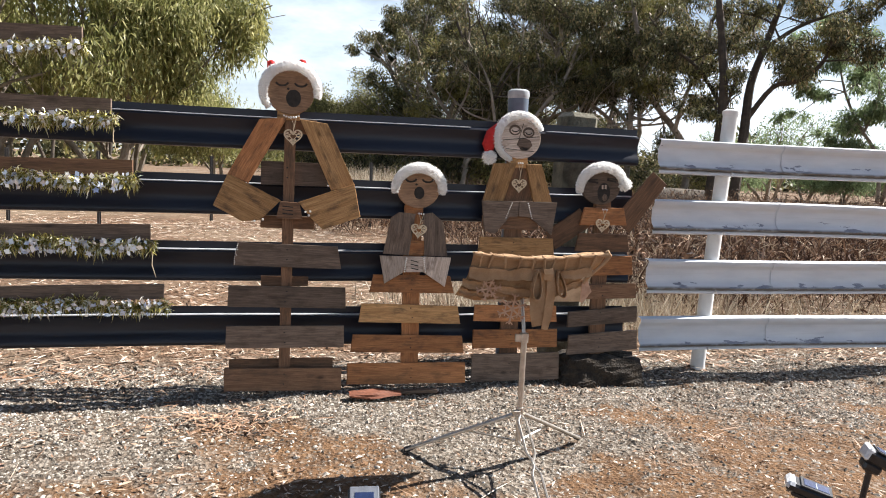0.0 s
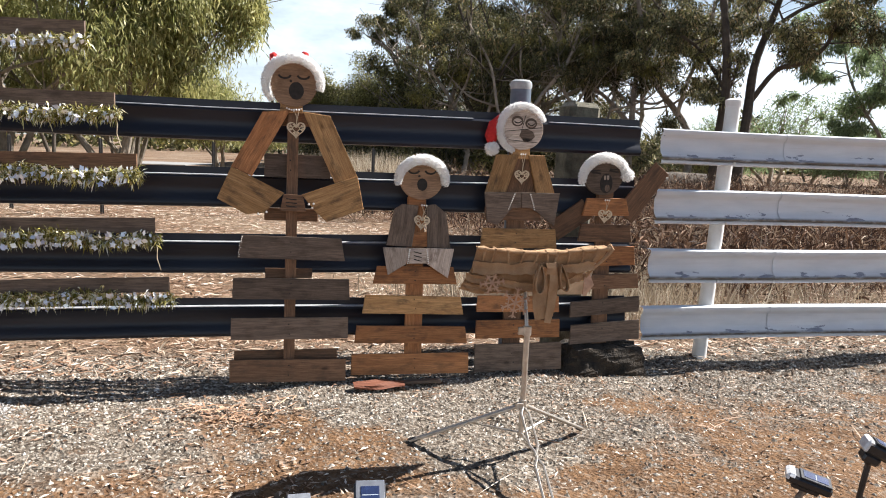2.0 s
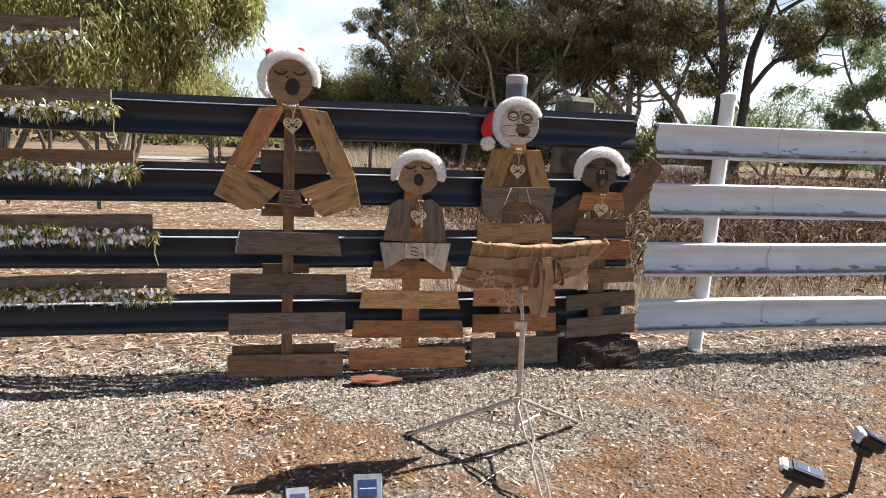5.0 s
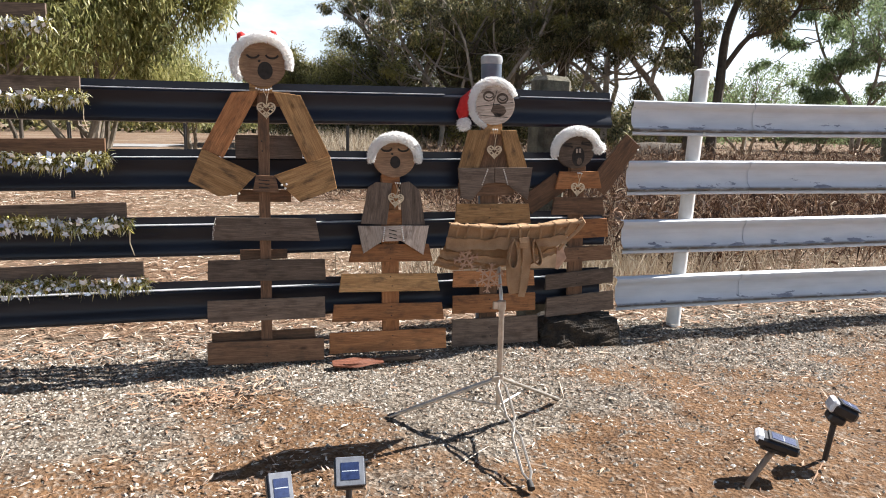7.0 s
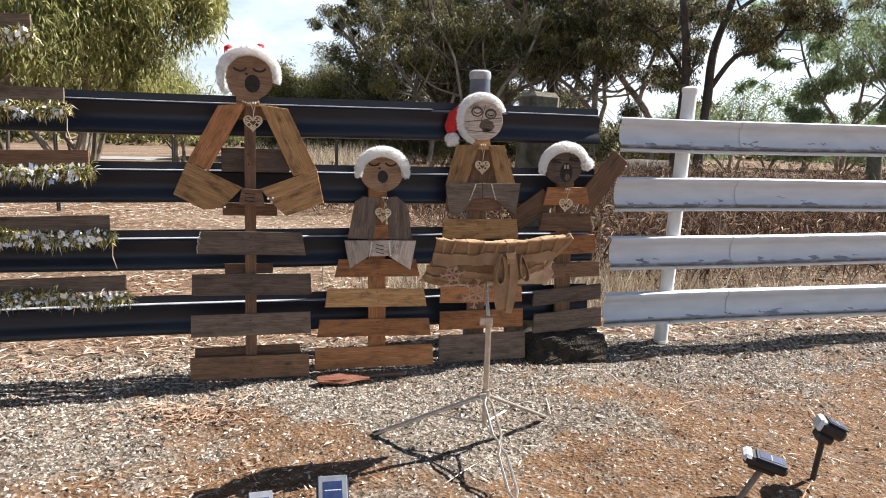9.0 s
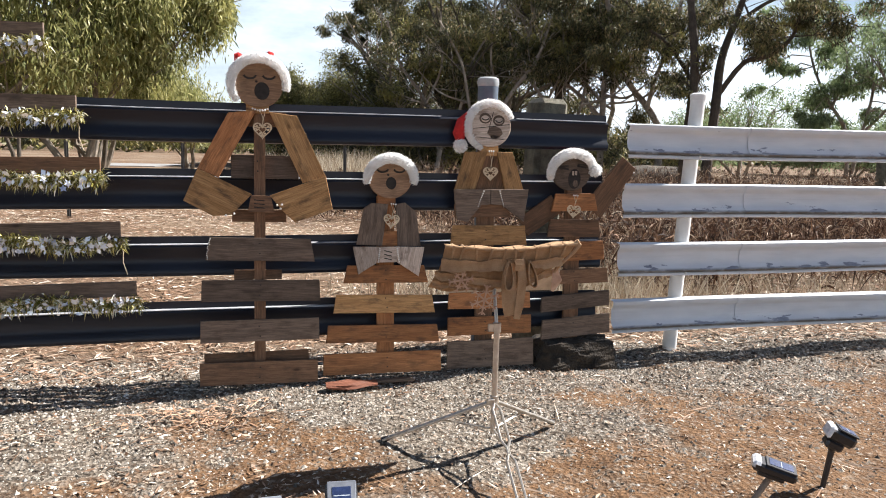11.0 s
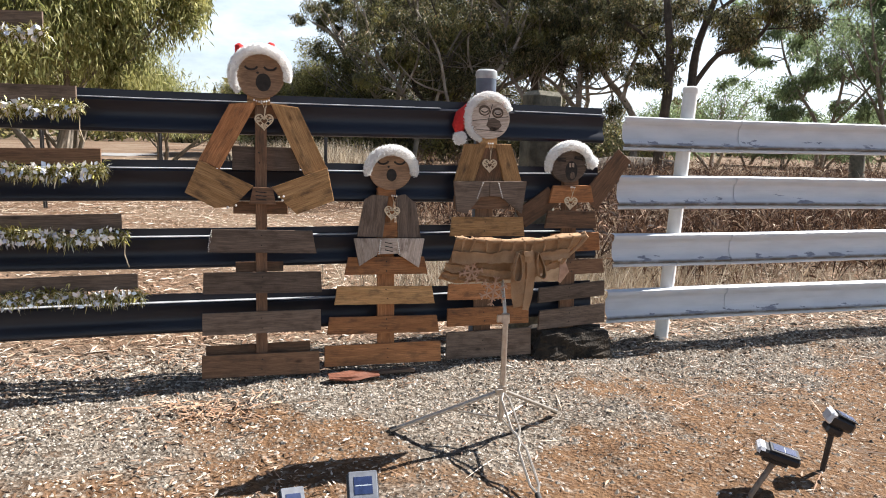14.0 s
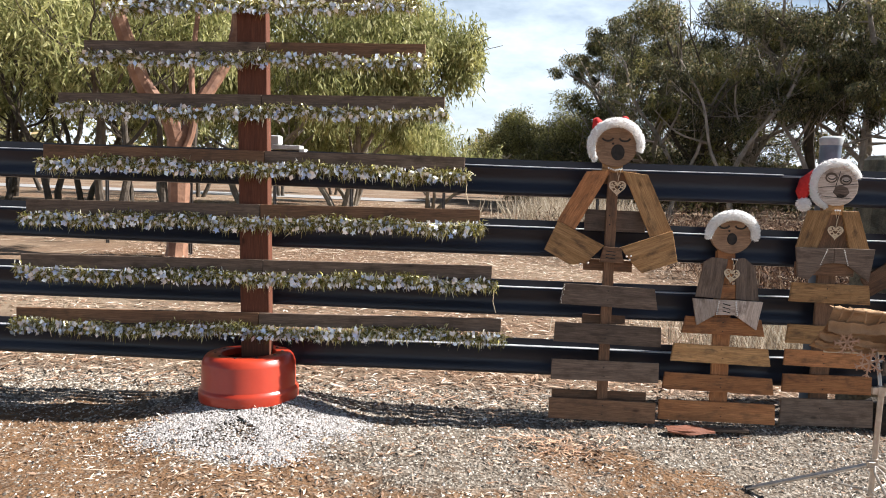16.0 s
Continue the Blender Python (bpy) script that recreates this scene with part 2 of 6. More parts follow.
def ground_mat():
    m, t, p = nodes_of("gravel_and_litter_ground")
    v = mapped(t, "Object")
    sep = t.nodes.new("ShaderNodeSeparateXYZ")
    t.links.new(v, sep.inputs["Vector"])
    mid = noise_tex(t, v, 9, 5, 0.6)
    fine = noise_tex(t, v, 70, 5, 0.7)
    vor = t.nodes.new("ShaderNodeTexVoronoi")
    vor.inputs["Scale"].default_value = 55
    t.links.new(v, vor.inputs["Vector"])
    stone = ramp(t, vor.outputs["Color"], ((0.1, (0.065, 0.05, 0.038)), (0.5, (0.19, 0.155, 0.12)), (0.9, (0.40, 0.35, 0.29))))
    gravel = mix(t, ramp(t, fine, ((0.3, (0.75,) * 3), (0.7, (0,) * 3))), stone, (0.040, 0.031, 0.023))
    soil = ramp(t, mid, ((0.3, (0.11, 0.058, 0.029)), (0.7, (0.245, 0.140, 0.071))))
    soil = mix(t, ramp(t, fine, ((0.35, (0.6,) * 3), (0.65, (0,) * 3))), soil, (0.05, 0.026, 0.013))
    soil = mix(t, ramp(t, noise_tex(t, v, 34, 4, 0.6), ((0.50, (0,) * 3), (0.62, (0.55,) * 3))), soil, stone)
    # gravel lies along the fence, bare soil in patches farther out
    att = t.nodes.new("ShaderNodeAttribute")
    att.attribute_name = "soil"
    edge = t.nodes.new("ShaderNodeMath")
    edge.operation = "MULTIPLY_ADD"
    edge.inputs[1].default_value = 0.5
    t.links.new(mid, edge.inputs[0])
    t.links.new(att.outputs["Fac"], edge.inputs[2])
    front = mix(t, ramp(t, edge.outputs[0], ((0.55, (0,) * 3), (1.25, (0.95,) * 3))), gravel, soil)
    litter = ramp(t, mid, ((0.25, (0.10, 0.058, 0.035)), (0.5, (0.20, 0.125, 0.078)), (0.75, (0.33, 0.245, 0.165))))
    litter = mix(t, ramp(t, fine, ((0.35, (0.7,) * 3), (0.65, (0,) * 3))), litter, (0.06, 0.036, 0.022))
    wide = noise_tex(t, v, 0.22, 5, 0.6)
    litter = mix(t, ramp(t, wide, ((0.42, (0,) * 3), (0.62, (0.75,) * 3))), litter, (0.24, 0.19, 0.135))
    litter = mix(t, ramp(t, noise_tex(t, v, 0.75, 5, 0.65), ((0.52, (0,) * 3), (0.70, (0.75,) * 3))), litter, (0.085, 0.058, 0.042))
    back = ramp(t, sep.outputs["Y"], ((0.25, (0,) * 3), (0.7, (1,) * 3)))
    col = mix(t, back, front, litter)
    t.links.new(col, p.inputs["Base Color"])
    p.inputs["Roughness"].default_value, p.inputs["Specular IOR Level"].default_value = 0.95, 0.15
    bump(t, p, mix(t, 0.5, fine, vor.outputs["Distance"]), 0.9, 0.02)
    return m


GROUND = ground_mat()
PEBBLE = island_mat("pebbles", ((0, (0.05, 0.043, 0.034)), (0.35, (0.19, 0.165, 0.132)), (0.75, (0.35, 0.315, 0.265)), (0.95, (0.47, 0.435, 0.38)), (1, (0.68, 0.65, 0.60))), 0.9)
CLOD = island_mat("earth_clods", ((0, (0.05, 0.034, 0.023)), (0.7, (0.16, 0.115, 0.08)), (1, (0.38, 0.32, 0.25))), 0.95)
WHITE_STONE = island_mat("white_crushed_stone", ((0, (0.11, 0.10, 0.092)), (0.4, (0.27, 0.255, 0.24)), (1, (0.52, 0.50, 0.48))), 0.85)
LITTER = island_mat("dry_leaf_litter", ((0, (0.10, 0.055, 0.03)), (0.3, (0.24, 0.14, 0.085)), (0.6, (0.39, 0.265, 0.185)), (0.85, (0.54, 0.45, 0.35)), (1, (0.74, 0.68, 0.59))), 0.85, 0, 0.1)
REDBARK = island_mat("red_bark_strips", ((0, (0.24, 0.13, 0.075)), (1, (0.54, 0.36, 0.24))), 0.8)
STRAW = island_mat("dry_straw", ((0, (0.22, 0.165, 0.11)), (0.6, (0.42, 0.35, 0.255)), (1, (0.64, 0.58, 0.47))), 0.9, 0, 0.25)
WEED = island_mat("dead_weed", ((0, (0.022, 0.014, 0.011)), (0.5, (0.095, 0.052, 0.033)), (0.82, (0.24, 0.145, 0.09)), (1, (0.52, 0.43, 0.32))), 0.9, 0, 0.15)
ROADGREY = varied("road_bitumen", (0.20, 0.195, 0.19), (0.28, 0.275, 0.265), 1.5, 0.9)
BARK = varied("grey_bark", (0.11, 0.09, 0.07), (0.30, 0.26, 0.21), 3, 0.95, 0, 0.7, 0.03)
BARK_DARK = varied("dark_bark", (0.035, 0.028, 0.022), (0.10, 0.08, 0.06), 3, 0.95, 0, 0.7, 0.03)
BARK_MID = varied("sunlit_grey_bark", (0.13, 0.105, 0.08), (0.42, 0.36, 0.30), 2.2, 0.9, 0, 0.7, 0.03)
BARK_RED = varied("peeling_red_bark", (0.10, 0.042, 0.025), (0.32, 0.17, 0.10), 3.5, 0.75, 0, 0.5, 0.02)


def leaf_mat(name, stops, tint, amount, translucent, scale=0.7):
    """Leaves with a colour of their own, bunches that run to another tint, and painted dark hollows."""
    m, t, p = nodes_of(name)
    isl = t.nodes.new("ShaderNodeNewGeometry").outputs["Random Per Island"]
    bunch = noise_tex(t, mapped(t, "Object"), scale, 3, 0.6)
    col = mix(t, ramp(t, bunch, ((0.52, (0,) * 3), (0.66, (amount,) * 3))), ramp(t, isl, stops), tint)
    # noise darkens the leaf colour in patches, as shade in hollows between clumps
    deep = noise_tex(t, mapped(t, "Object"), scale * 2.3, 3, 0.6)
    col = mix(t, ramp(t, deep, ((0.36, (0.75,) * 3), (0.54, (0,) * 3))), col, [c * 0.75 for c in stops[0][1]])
    t.links.new(col, p.inputs["Base Color"])
    p.inputs["Roughness"].default_value, p.inputs["Specular IOR Level"].default_value = 0.48, 0.22
    tr = t.nodes.new("ShaderNodeBsdfTranslucent")
    t.links.new(col, tr.inputs["Color"])
    ms = t.nodes.new("ShaderNodeMixShader")
    ms.inputs["Fac"].default_value = translucent
    t.links.new(p.outputs["BSDF"], ms.inputs[1])
    t.links.new(tr.outputs["BSDF"], ms.inputs[2])
    t.links.new(ms.outputs["Shader"], t.nodes["Material Output"].inputs["Surface"])
    return m


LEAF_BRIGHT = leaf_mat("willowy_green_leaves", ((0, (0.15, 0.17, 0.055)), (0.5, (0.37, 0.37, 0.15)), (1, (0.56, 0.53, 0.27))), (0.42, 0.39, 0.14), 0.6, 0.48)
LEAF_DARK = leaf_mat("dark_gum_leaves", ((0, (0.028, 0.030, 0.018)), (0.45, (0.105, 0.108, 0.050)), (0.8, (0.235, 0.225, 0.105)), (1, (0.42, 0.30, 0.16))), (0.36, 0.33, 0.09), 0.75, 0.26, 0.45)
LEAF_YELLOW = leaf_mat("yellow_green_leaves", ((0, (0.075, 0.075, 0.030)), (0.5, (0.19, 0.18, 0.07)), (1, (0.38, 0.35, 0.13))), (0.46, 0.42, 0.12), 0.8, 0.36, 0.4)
LEAF_PALE = island_mat("pale_green_leaves", ((0, (0.10, 0.14, 0.075)), (1, (0.30, 0.38, 0.19))), 0.45, 0, 0.48)
TINSEL = island_mat("gold_green_tinsel", ((0, (0.07, 0.070, 0.015)), (0.35, (0.26, 0.235, 0.04)), (0.70, (0.66, 0.60, 0.26)), (1, (0.94, 0.93, 0.86))), 0.3, 0.55, 0.15)
FOIL = island_mat("silver_foil_stars", ((0, (0.50, 0.56, 0.72)), (0.4, (0.72, 0.75, 0.80)), (1, (0.95, 0.94, 0.90))), 0.28, 0.55)


def foil_star_mat():
    m, t, p = nodes_of("silver_star_foil")
    rnd = t.nodes.new("ShaderNodeObjectInfo").outputs["Random"]
    t.links.new(ramp(t, rnd, ((0, (0.48, 0.56, 0.78)), (0.4, (0.74, 0.78, 0.86)), (1, (0.95, 0.94, 0.92)))), p.inputs["Base Color"])
    p.inputs["Roughness"].default_value, p.inputs["Metallic"].default_value = 0.35, 0.3
    return m


FOIL_STAR = foil_star_mat()
STAKE = varied("sun_bleached_stake", (0.22, 0.15, 0.10), (0.34, 0.25, 0.17), 30, 0.7)
# pale grey stands in for sunlight on the black rails' steps
STEP_SUNLIT = varied("sunlit_step_tone", (0.26, 0.27, 0.29), (0.46, 0.47, 0.49), 14, 0.4)
LENS = varied("clear_lens_plastic", (0.55, 0.56, 0.57), (0.75, 0.76, 0.77), 40, 0.15)


# ---- mesh helpers ----
class Shape:
    """Collects faces of one mesh, with a material index and a grain coordinate each."""

    def __init__(self):
        self.v, self.f, self.m, self.uv = [], [], [], []

    def add(self, vs, fs, mat=0, uvs=None):
        o = len(self.v)
        self.v += [tuple(p) for p in vs]
        for face in fs:
            self.f.append([o + i for i in face])
            self.m.append(mat)
            self.uv += [uvs[i] if uvs else (0.0, 0.0) for i in face]

    def prism(self, poly, y, thick=0.018, mat=0, lip=0.002):
        """A board cut to the outline poly in x and z, its face at y, its back at y + thick."""
        n = len(poly)
        cx, cz = sum(p[0] for p in poly) / n, sum(p[1] for p in poly) / n
        edges = [(math.hypot(poly[(i + 1) % n][0] - poly[i][0], poly[(i + 1) % n][1] - poly[i][1]), i) for i in range(n)]
        _, k = max(edges)
        a = math.atan2(poly[(k + 1) % n][1] - poly[k][1], poly[(k + 1) % n][0] - poly[k][0])
        ou, ov = random.random() * 40, random.random() * 40
        vs, uv = [], []
        for yy, shrink in ((y, lip), (y + lip, 0), (y + thick - lip, 0), (y + thick, lip)):
            for x, z in poly:
                d = math.hypot(x - cx, z - cz) or 1
                px, pz = x - (x - cx) / d * shrink, z - (z - cz) / d * shrink
                vs.append((px, yy, pz))
                uv.append((ou + px * math.cos(a) + pz * math.sin(a), ov - px * math.sin(a) + pz * math.cos(a) + (yy - y)))
        area = sum(poly[i][0] * poly[(i + 1) % n][1] - poly[(i + 1) % n][0] * poly[i][1] for i in range(n))
        fs = [list(range(n)), list(range(4 * n - 1, 3 * n - 1, -1))]
        for r in range(3):
            fs += [[r * n + i, (r + 1) * n + i, (r + 1) * n + (i + 1) % n, r * n + (i + 1) % n] for i in range(n)]
        if area < 0:
            fs = [g[::-1] for g in fs]
        self.add(vs, fs, mat, uv)

    def board(self, x0, z0, x1, z1, w0, y, mat=0, w1=None, thick=0.018):
        """A straight board from one end's middle to the other's."""
        w1 = w0 if w1 is None else w1
        d = math.hypot(x1 - x0, z1 - z0)
        nx, nz = -(z1 - z0) / d, (x1 - x0) / d
        self.prism([(x0 - nx * w0 / 2, z0 - nz * w0 / 2), (x1 - nx * w1 / 2, z1 - nz * w1 / 2),
                    (x1 + nx * w1 / 2, z1 + nz * w1 / 2), (x0 + nx * w0 / 2, z0 + nz * w0 / 2)], y, thick, mat)

    def slat(self, xl, xr, zb, zt, flare, y, mat=0, rise=0.0, thick=0.018):
        """A level board that widens downwards by flare at each end; rise: how much its right end is higher."""
        j = lambda: random.uniform(-0.002, 0.002)
        self.prism([(xl, zb + j()), (xr, zb + rise + j()), (xr - flare, zt + rise + j()), (xl + flare, zt + j())], y, thick, mat)

    def disc(self, cx, cz, rx, rz, y, thick, mat=0, n=28, a0=0.0, a1=2 * math.pi):
        full = a1 - a0 > 6.28
        k = n if full else n + 1
        self.prism([(cx + rx * math.cos(a0 + (a1 - a0) * i / n), cz + rz * math.sin(a0 + (a1 - a0) * i / n)) for i in range(k)], y, thick, mat)

    def box(self, c, s, mat=0, rot=None, ch=0.1):
        """A box with chamfered edges; ch: the chamfer as a part of the smallest side."""
        h = [k / 2 for k in s]
        b = min(s) * ch
        vs, ids = [], {}
        for sx in (-1, 1):
            for sy in (-1, 1):
                for sz in (-1, 1):
                    for ax in range(3):
                        q = [sx * (h[0] - b), sy * (h[1] - b), sz * (h[2] - b)]
                        q[ax] = (sx, sy, sz)[ax] * h[ax]
                        ids[(sx, sy, sz, ax)] = len(vs)
                        vs.append(Vector(q))
        fs = []
        for ax in range(3):
            u, w = (ax + 1) % 3, (ax + 2) % 3
            for sg in (-1, 1):
                face = []
                for a, bb in ((-1, -1), (1, -1), (1, 1), (-1, 1)):
                    key = [0, 0, 0]
                    key[ax], key[u], key[w] = sg, a, bb
                    face.append(ids[(*key, ax)])
                fs.append(face if sg > 0 else face[::-1])
            for a in (-1, 1):
                for bb in (-1, 1):
                    k0, k1 = [0, 0, 0], [0, 0, 0]
                    k0[ax], k1[ax] = -1, 1
                    k0[u] = k1[u] = a
                    k0[w] = k1[w] = bb
                    face = [ids[(*k0, u)], ids[(*k1, u)], ids[(*k1, w)], ids[(*k0, w)]]
                    fs.append(face if a * bb > 0 else face[::-1])
        for sx in (-1, 1):
            for sy in (-1, 1):
                for sz in (-1, 1):
                    face = [ids[(sx, sy, sz, k)] for k in range(3)]
                    fs.append(face if sx * sy * sz > 0 else face[::-1])
        m = rot if rot is not None else Matrix.Identity(3)
        ou = random.random() * 40
        long_ax = max(range(3), key=lambda i: s[i])
        oth = [i for i in range(3) if i != long_ax]
        uv = [(ou + p[long_ax], ou + p[oth[0]] + p[oth[1]]) for p in vs]
        self.add([m @ p + Vector(c) for p in vs], fs, mat, uv)

    def tube(self, pts, rads, n=8, mat=0, cap=True):
        pts = [Vector(p) for p in pts]
        if isinstance(rads, (int, float)):
            rads = [rads] * len(pts)
        vs, uv = [], []
        side = None
        run = 0.0
        for i, p in enumerate(pts):
            d = (pts[min(i + 1, len(pts) - 1)] - pts[max(i - 1, 0)]).normalized()
            if side is None:
                side = d.cross(Vector((0.3, 1, 0.2)))
            side = (side - d * side.dot(d)).normalized()
            up = d.cross(side)
            run += (p - pts[i - 1]).length if i else 0
            for k in range(n):
                a = 2 * math.pi * k / n
                vs.append(p + (side * math.cos(a) + up * math.sin(a)) * rads[i])
                uv.append((run, k / n))
        fs = [[i * n + k, i * n + (k + 1) % n, (i + 1) * n + (k + 1) % n, (i + 1) * n + k] for i in range(len(pts) - 1) for k in range(n)]
        if cap:
            fs += [list(range(n - 1, -1, -1)), list(range((len(pts) - 1) * n, len(pts) * n))]
        self.add(vs, fs, mat, uv)

    def lathe(self, profile, c, n=40, mat=0, rot=None):
        """profile: radius and height from the bottom of the outside, up and over to the inside."""
        m = rot if rot is not None else Matrix.Identity(3)
        vs = [m @ Vector((r * math.cos(2 * math.pi * k / n), r * math.sin(2 * math.pi * k / n), z)) + Vector(c) for r, z in profile for k in range(n)]
        fs = [[i * n + k, i * n + (k + 1) % n, (i + 1) * n + (k + 1) % n, (i + 1) * n + k] for i in range(len(profile) - 1) for k in range(n)]
        self.add(vs, fs, mat, [(0, 0)] * len(vs))

    def ball(self, c, r, mat=0, n=6, squash=(1, 1, 1)):
        vs, fs = [], []
        for i in range(1, n):
            for k in range(2 * n):
                th, ph = math.pi * i / n, math.pi * k / n
                vs.append((c[0] + r * squash[0] * math.sin(th) * math.cos(ph), c[1] + r * squash[1] * math.sin(th) * math.sin(ph), c[2] + r * squash[2] * math.cos(th)))
        w = 2 * n
        for i in range(n - 2):
            fs += [[i * w + k, (i + 1) * w + k, (i + 1) * w + (k + 1) % w, i * w + (k + 1) % w] for k in range(w)]
        vs += [(c[0], c[1], c[2] + r * squash[2]), (c[0], c[1], c[2] - r * squash[2])]
        t, b = len(vs) - 2, len(vs) - 1
        fs += [[t, k, (k + 1) % w] for k in range(w)] + [[b, (n - 2) * w + (k + 1) % w, (n - 2) * w + k] for k in range(w)]
        self.add(vs, fs, mat)

    def make(self, name, mats, parent=None, smooth=False, label=""):
        me = bpy.data.meshes.new(name)
        me.from_pydata(self.v, [], self.f)
        mats = mats if isinstance(mats, (list, tuple)) else [mats]
        for m in mats:
            me.materials.append(m)
        me.polygons.foreach_set("material_index", self.m)
        layer = me.uv_layers.new(name="UVMap")
        layer.data.foreach_set("uv", [c for p in self.uv for c in p])
        if smooth:
            me.polygons.foreach_set("use_smooth", [True] * len(me.polygons))
            me.set_sharp_from_angle(angle=radians(38))
        me.update()
        ob = new(name, me)
        if parent:
            ob.parent = parent
        if label:
            ob["label"] = label
        return ob


def flakes(name, quads, mat, parent=None):
    """One mesh of many loose four-cornered flakes, from an array of (count, 4, 3)."""
    q = np.asarray(quads, dtype=np.float32)
    n = len(q)
    me = bpy.data.meshes.new(name)
    me.vertices.add(4 * n)
    me.vertices.foreach_set("co", q.ravel())
    me.loops.add(4 * n)
    me.loops.foreach_set("vertex_index", np.arange(4 * n, dtype=np.int32))
    me.polygons.add(n)
    me.polygons.foreach_set("loop_start", np.arange(0, 4 * n, 4, dtype=np.int32))
    me.update(calc_edges=True)
    me.validate()
    me.materials.append(mat)
    ob = new(name, me)
    if parent:
        ob.parent = parent
    return ob


def unit(a):
    return a / (np.linalg.norm(a, axis=-1, keepdims=True) + 1e-9)


def blades(base, way, length, width, curl=0.0):
    """Narrow pointed flakes (diamonds) at base, along way; arrays."""
    n = len(base)
    way = unit(way)
    rnd = unit(RNG.normal(size=(n, 3)))
    side = unit(np.cross(way, rnd)) * np.asarray(width).reshape(-1, 1) / 2
    l = np.asarray(length).reshape(-1, 1)
    mid = base + way * l * 0.45
    tip = base + way * l
    tip = tip + np.array([0, 0, -1.0]) * l * curl
    return np.stack([base, mid - side, tip, mid + side], 1)


def empty(name, label, category, group="", at=(0, 0, 0)):
    ob = new(name)
    ob.location = at
    return tagged(ob, label, category, group)


# ---- ground ----
def vnoise(x, y, scale, k):
    """Smooth random heights from -1 to 1 on a grid of 1 / scale metres."""
    x, y = np.asarray(x, dtype=float) * scale + 31.7 * k, np.asarray(y, dtype=float) * scale + 17.3 * k
    i, j = np.floor(x), np.floor(y)
    fx, fy = x - i, y - j
    fx, fy = fx * fx * (3 - 2 * fx), fy * fy * (3 - 2 * fy)
    h = lambda a, b: np.modf(np.abs(np.sin(a * 127.1 + b * 311.7 + k * 7.7)) * 43758.5453)[0]
    low, high = h(i, j) * (1 - fx) + h(i + 1, j) * fx, h(i, j + 1) * (1 - fx) + h(i + 1, j + 1) * fx
    return 2 * (low * (1 - fy) + high * fy) - 1


def ground_z(x, y):
    rough = 0.010 * vnoise(x, y, 3.1, 1) + 0.008 * vnoise(x, y, 7.5, 2) + 0.006 * vnoise(x, y, 15.0, 3) - 0.006
    rough = rough * np.exp(-np.abs((y + 0.6) / 1.8) ** 6 - np.abs((x - 0.5) / 4.4) ** 8)
    z = 0.012 * np.sin(1.7 * x + 0.6) * np.sin(1.3 * y + 1.0) + 0.006 * np.sin(5.1 * x + 2 * y)
    z = z * np.exp(-((np.abs(y) / 12) ** 2)) * np.clip(1.2 - np.abs(x) / 12, 0, 1)
    return z + rough + 0.122 * np.exp(-(np.abs((x + 1.60) / 0.46) ** 2.6) - np.abs((y + 0.30) / 0.42) ** 2.4)


SOIL_EDGE = ((-4.0, -0.05), (-2.5, -0.12), (-1.8, -0.62), (-1.2, -0.78), (-0.5, -0.78), (0.3, -0.58), (0.7, -0.95), (1.2, -1.4), (1.6, -0.95), (2.1, -0.58), (3.0, -0.42), (5.0, -0.35))


def soil_at(x, y):
    """0 on gravel, 1 on bare soil."""
    edge = np.interp(x, [e[0] for e in SOIL_EDGE], [e[1] for e in SOIL_EDGE])
    u, w = 0.8 * x + 0.6 * y, 0.8 * y - 0.6 * x
    f = 0.26 + (edge - y) / 0.75 + 0.55 * vnoise(u, w, 1.5, 5) + 0.50 * vnoise(w, u, 3.7, 6) + 0.40 * vnoise(u, w, 8.3, 9)
    return np.clip(f, 0, 1)


def spaced(lo, hi, step, far):
    core = list(np.arange(lo, hi + step / 2, step))
    out, s, d = [], step, 0.0
    while d < far:
        s *= 1.35
        d += s
        out.append(d)
    return np.array([lo - k for k in reversed(out)] + core + [hi + k for k in out])


gx, gy = spaced(-4.0, 5.2, 0.035, 900), spaced(-2.6, 1.4, 0.035, 900)
GX, GY = np.meshgrid(gx, gy)
gverts = np.stack([GX, GY, ground_z(GX, GY)], -1).reshape(-1, 3)
nx_ = len(gx)
gfaces = [(j * nx_ + i, j * nx_ + i + 1, (j + 1) * nx_ + i + 1, (j + 1) * nx_ + i) for j in range(len(gy) - 1) for i in range(nx_ - 1)]
gme = bpy.data.meshes.new("ground")
gme.from_pydata(gverts.tolist(), [], gfaces)
gme.attributes.new("soil", "FLOAT", "POINT").data.foreach_set("value", soil_at(GX, GY).ravel().astype(np.float32))
gme.materials.append(GROUND)
gme.polygons.foreach_set("use_smooth", [True] * len(gme.polygons))
tagged(new("ground", gme), "brown earth with grey gravel and dry leaf litter", "ground", kind="structure")

road = Shape()
road.add([(-60, 36, 0.03), (-4.0, 33, 0.03), (-2.4, 37, 0.03), (-60, 41.5, 0.03), (-60, 36, -0.1), (-4.0, 33, -0.1), (-2.4, 37, -0.1), (-60, 41.5, -0.1)],
         [[0, 1, 2, 3], [0, 4, 5, 1], [1, 5, 6, 2], [2, 6, 7, 3]])
tagged(road.make("road", ROADGREY), "pale grey road beyond the trees", "road", kind="structure")


# ---- fences ----
PROFILE = [(0.030, 0.205), (0.029, 0.170), (0.024, 0.165), (0.000, 0.160), (-0.004, 0.152), (0.004, 0.130), (0.010, 0.105), (0.010, 0.080),
           (0.004, 0.056), (-0.010, 0.040), (-0.012, 0.018), (-0.002, 0.004), (0.012, 0.000)]


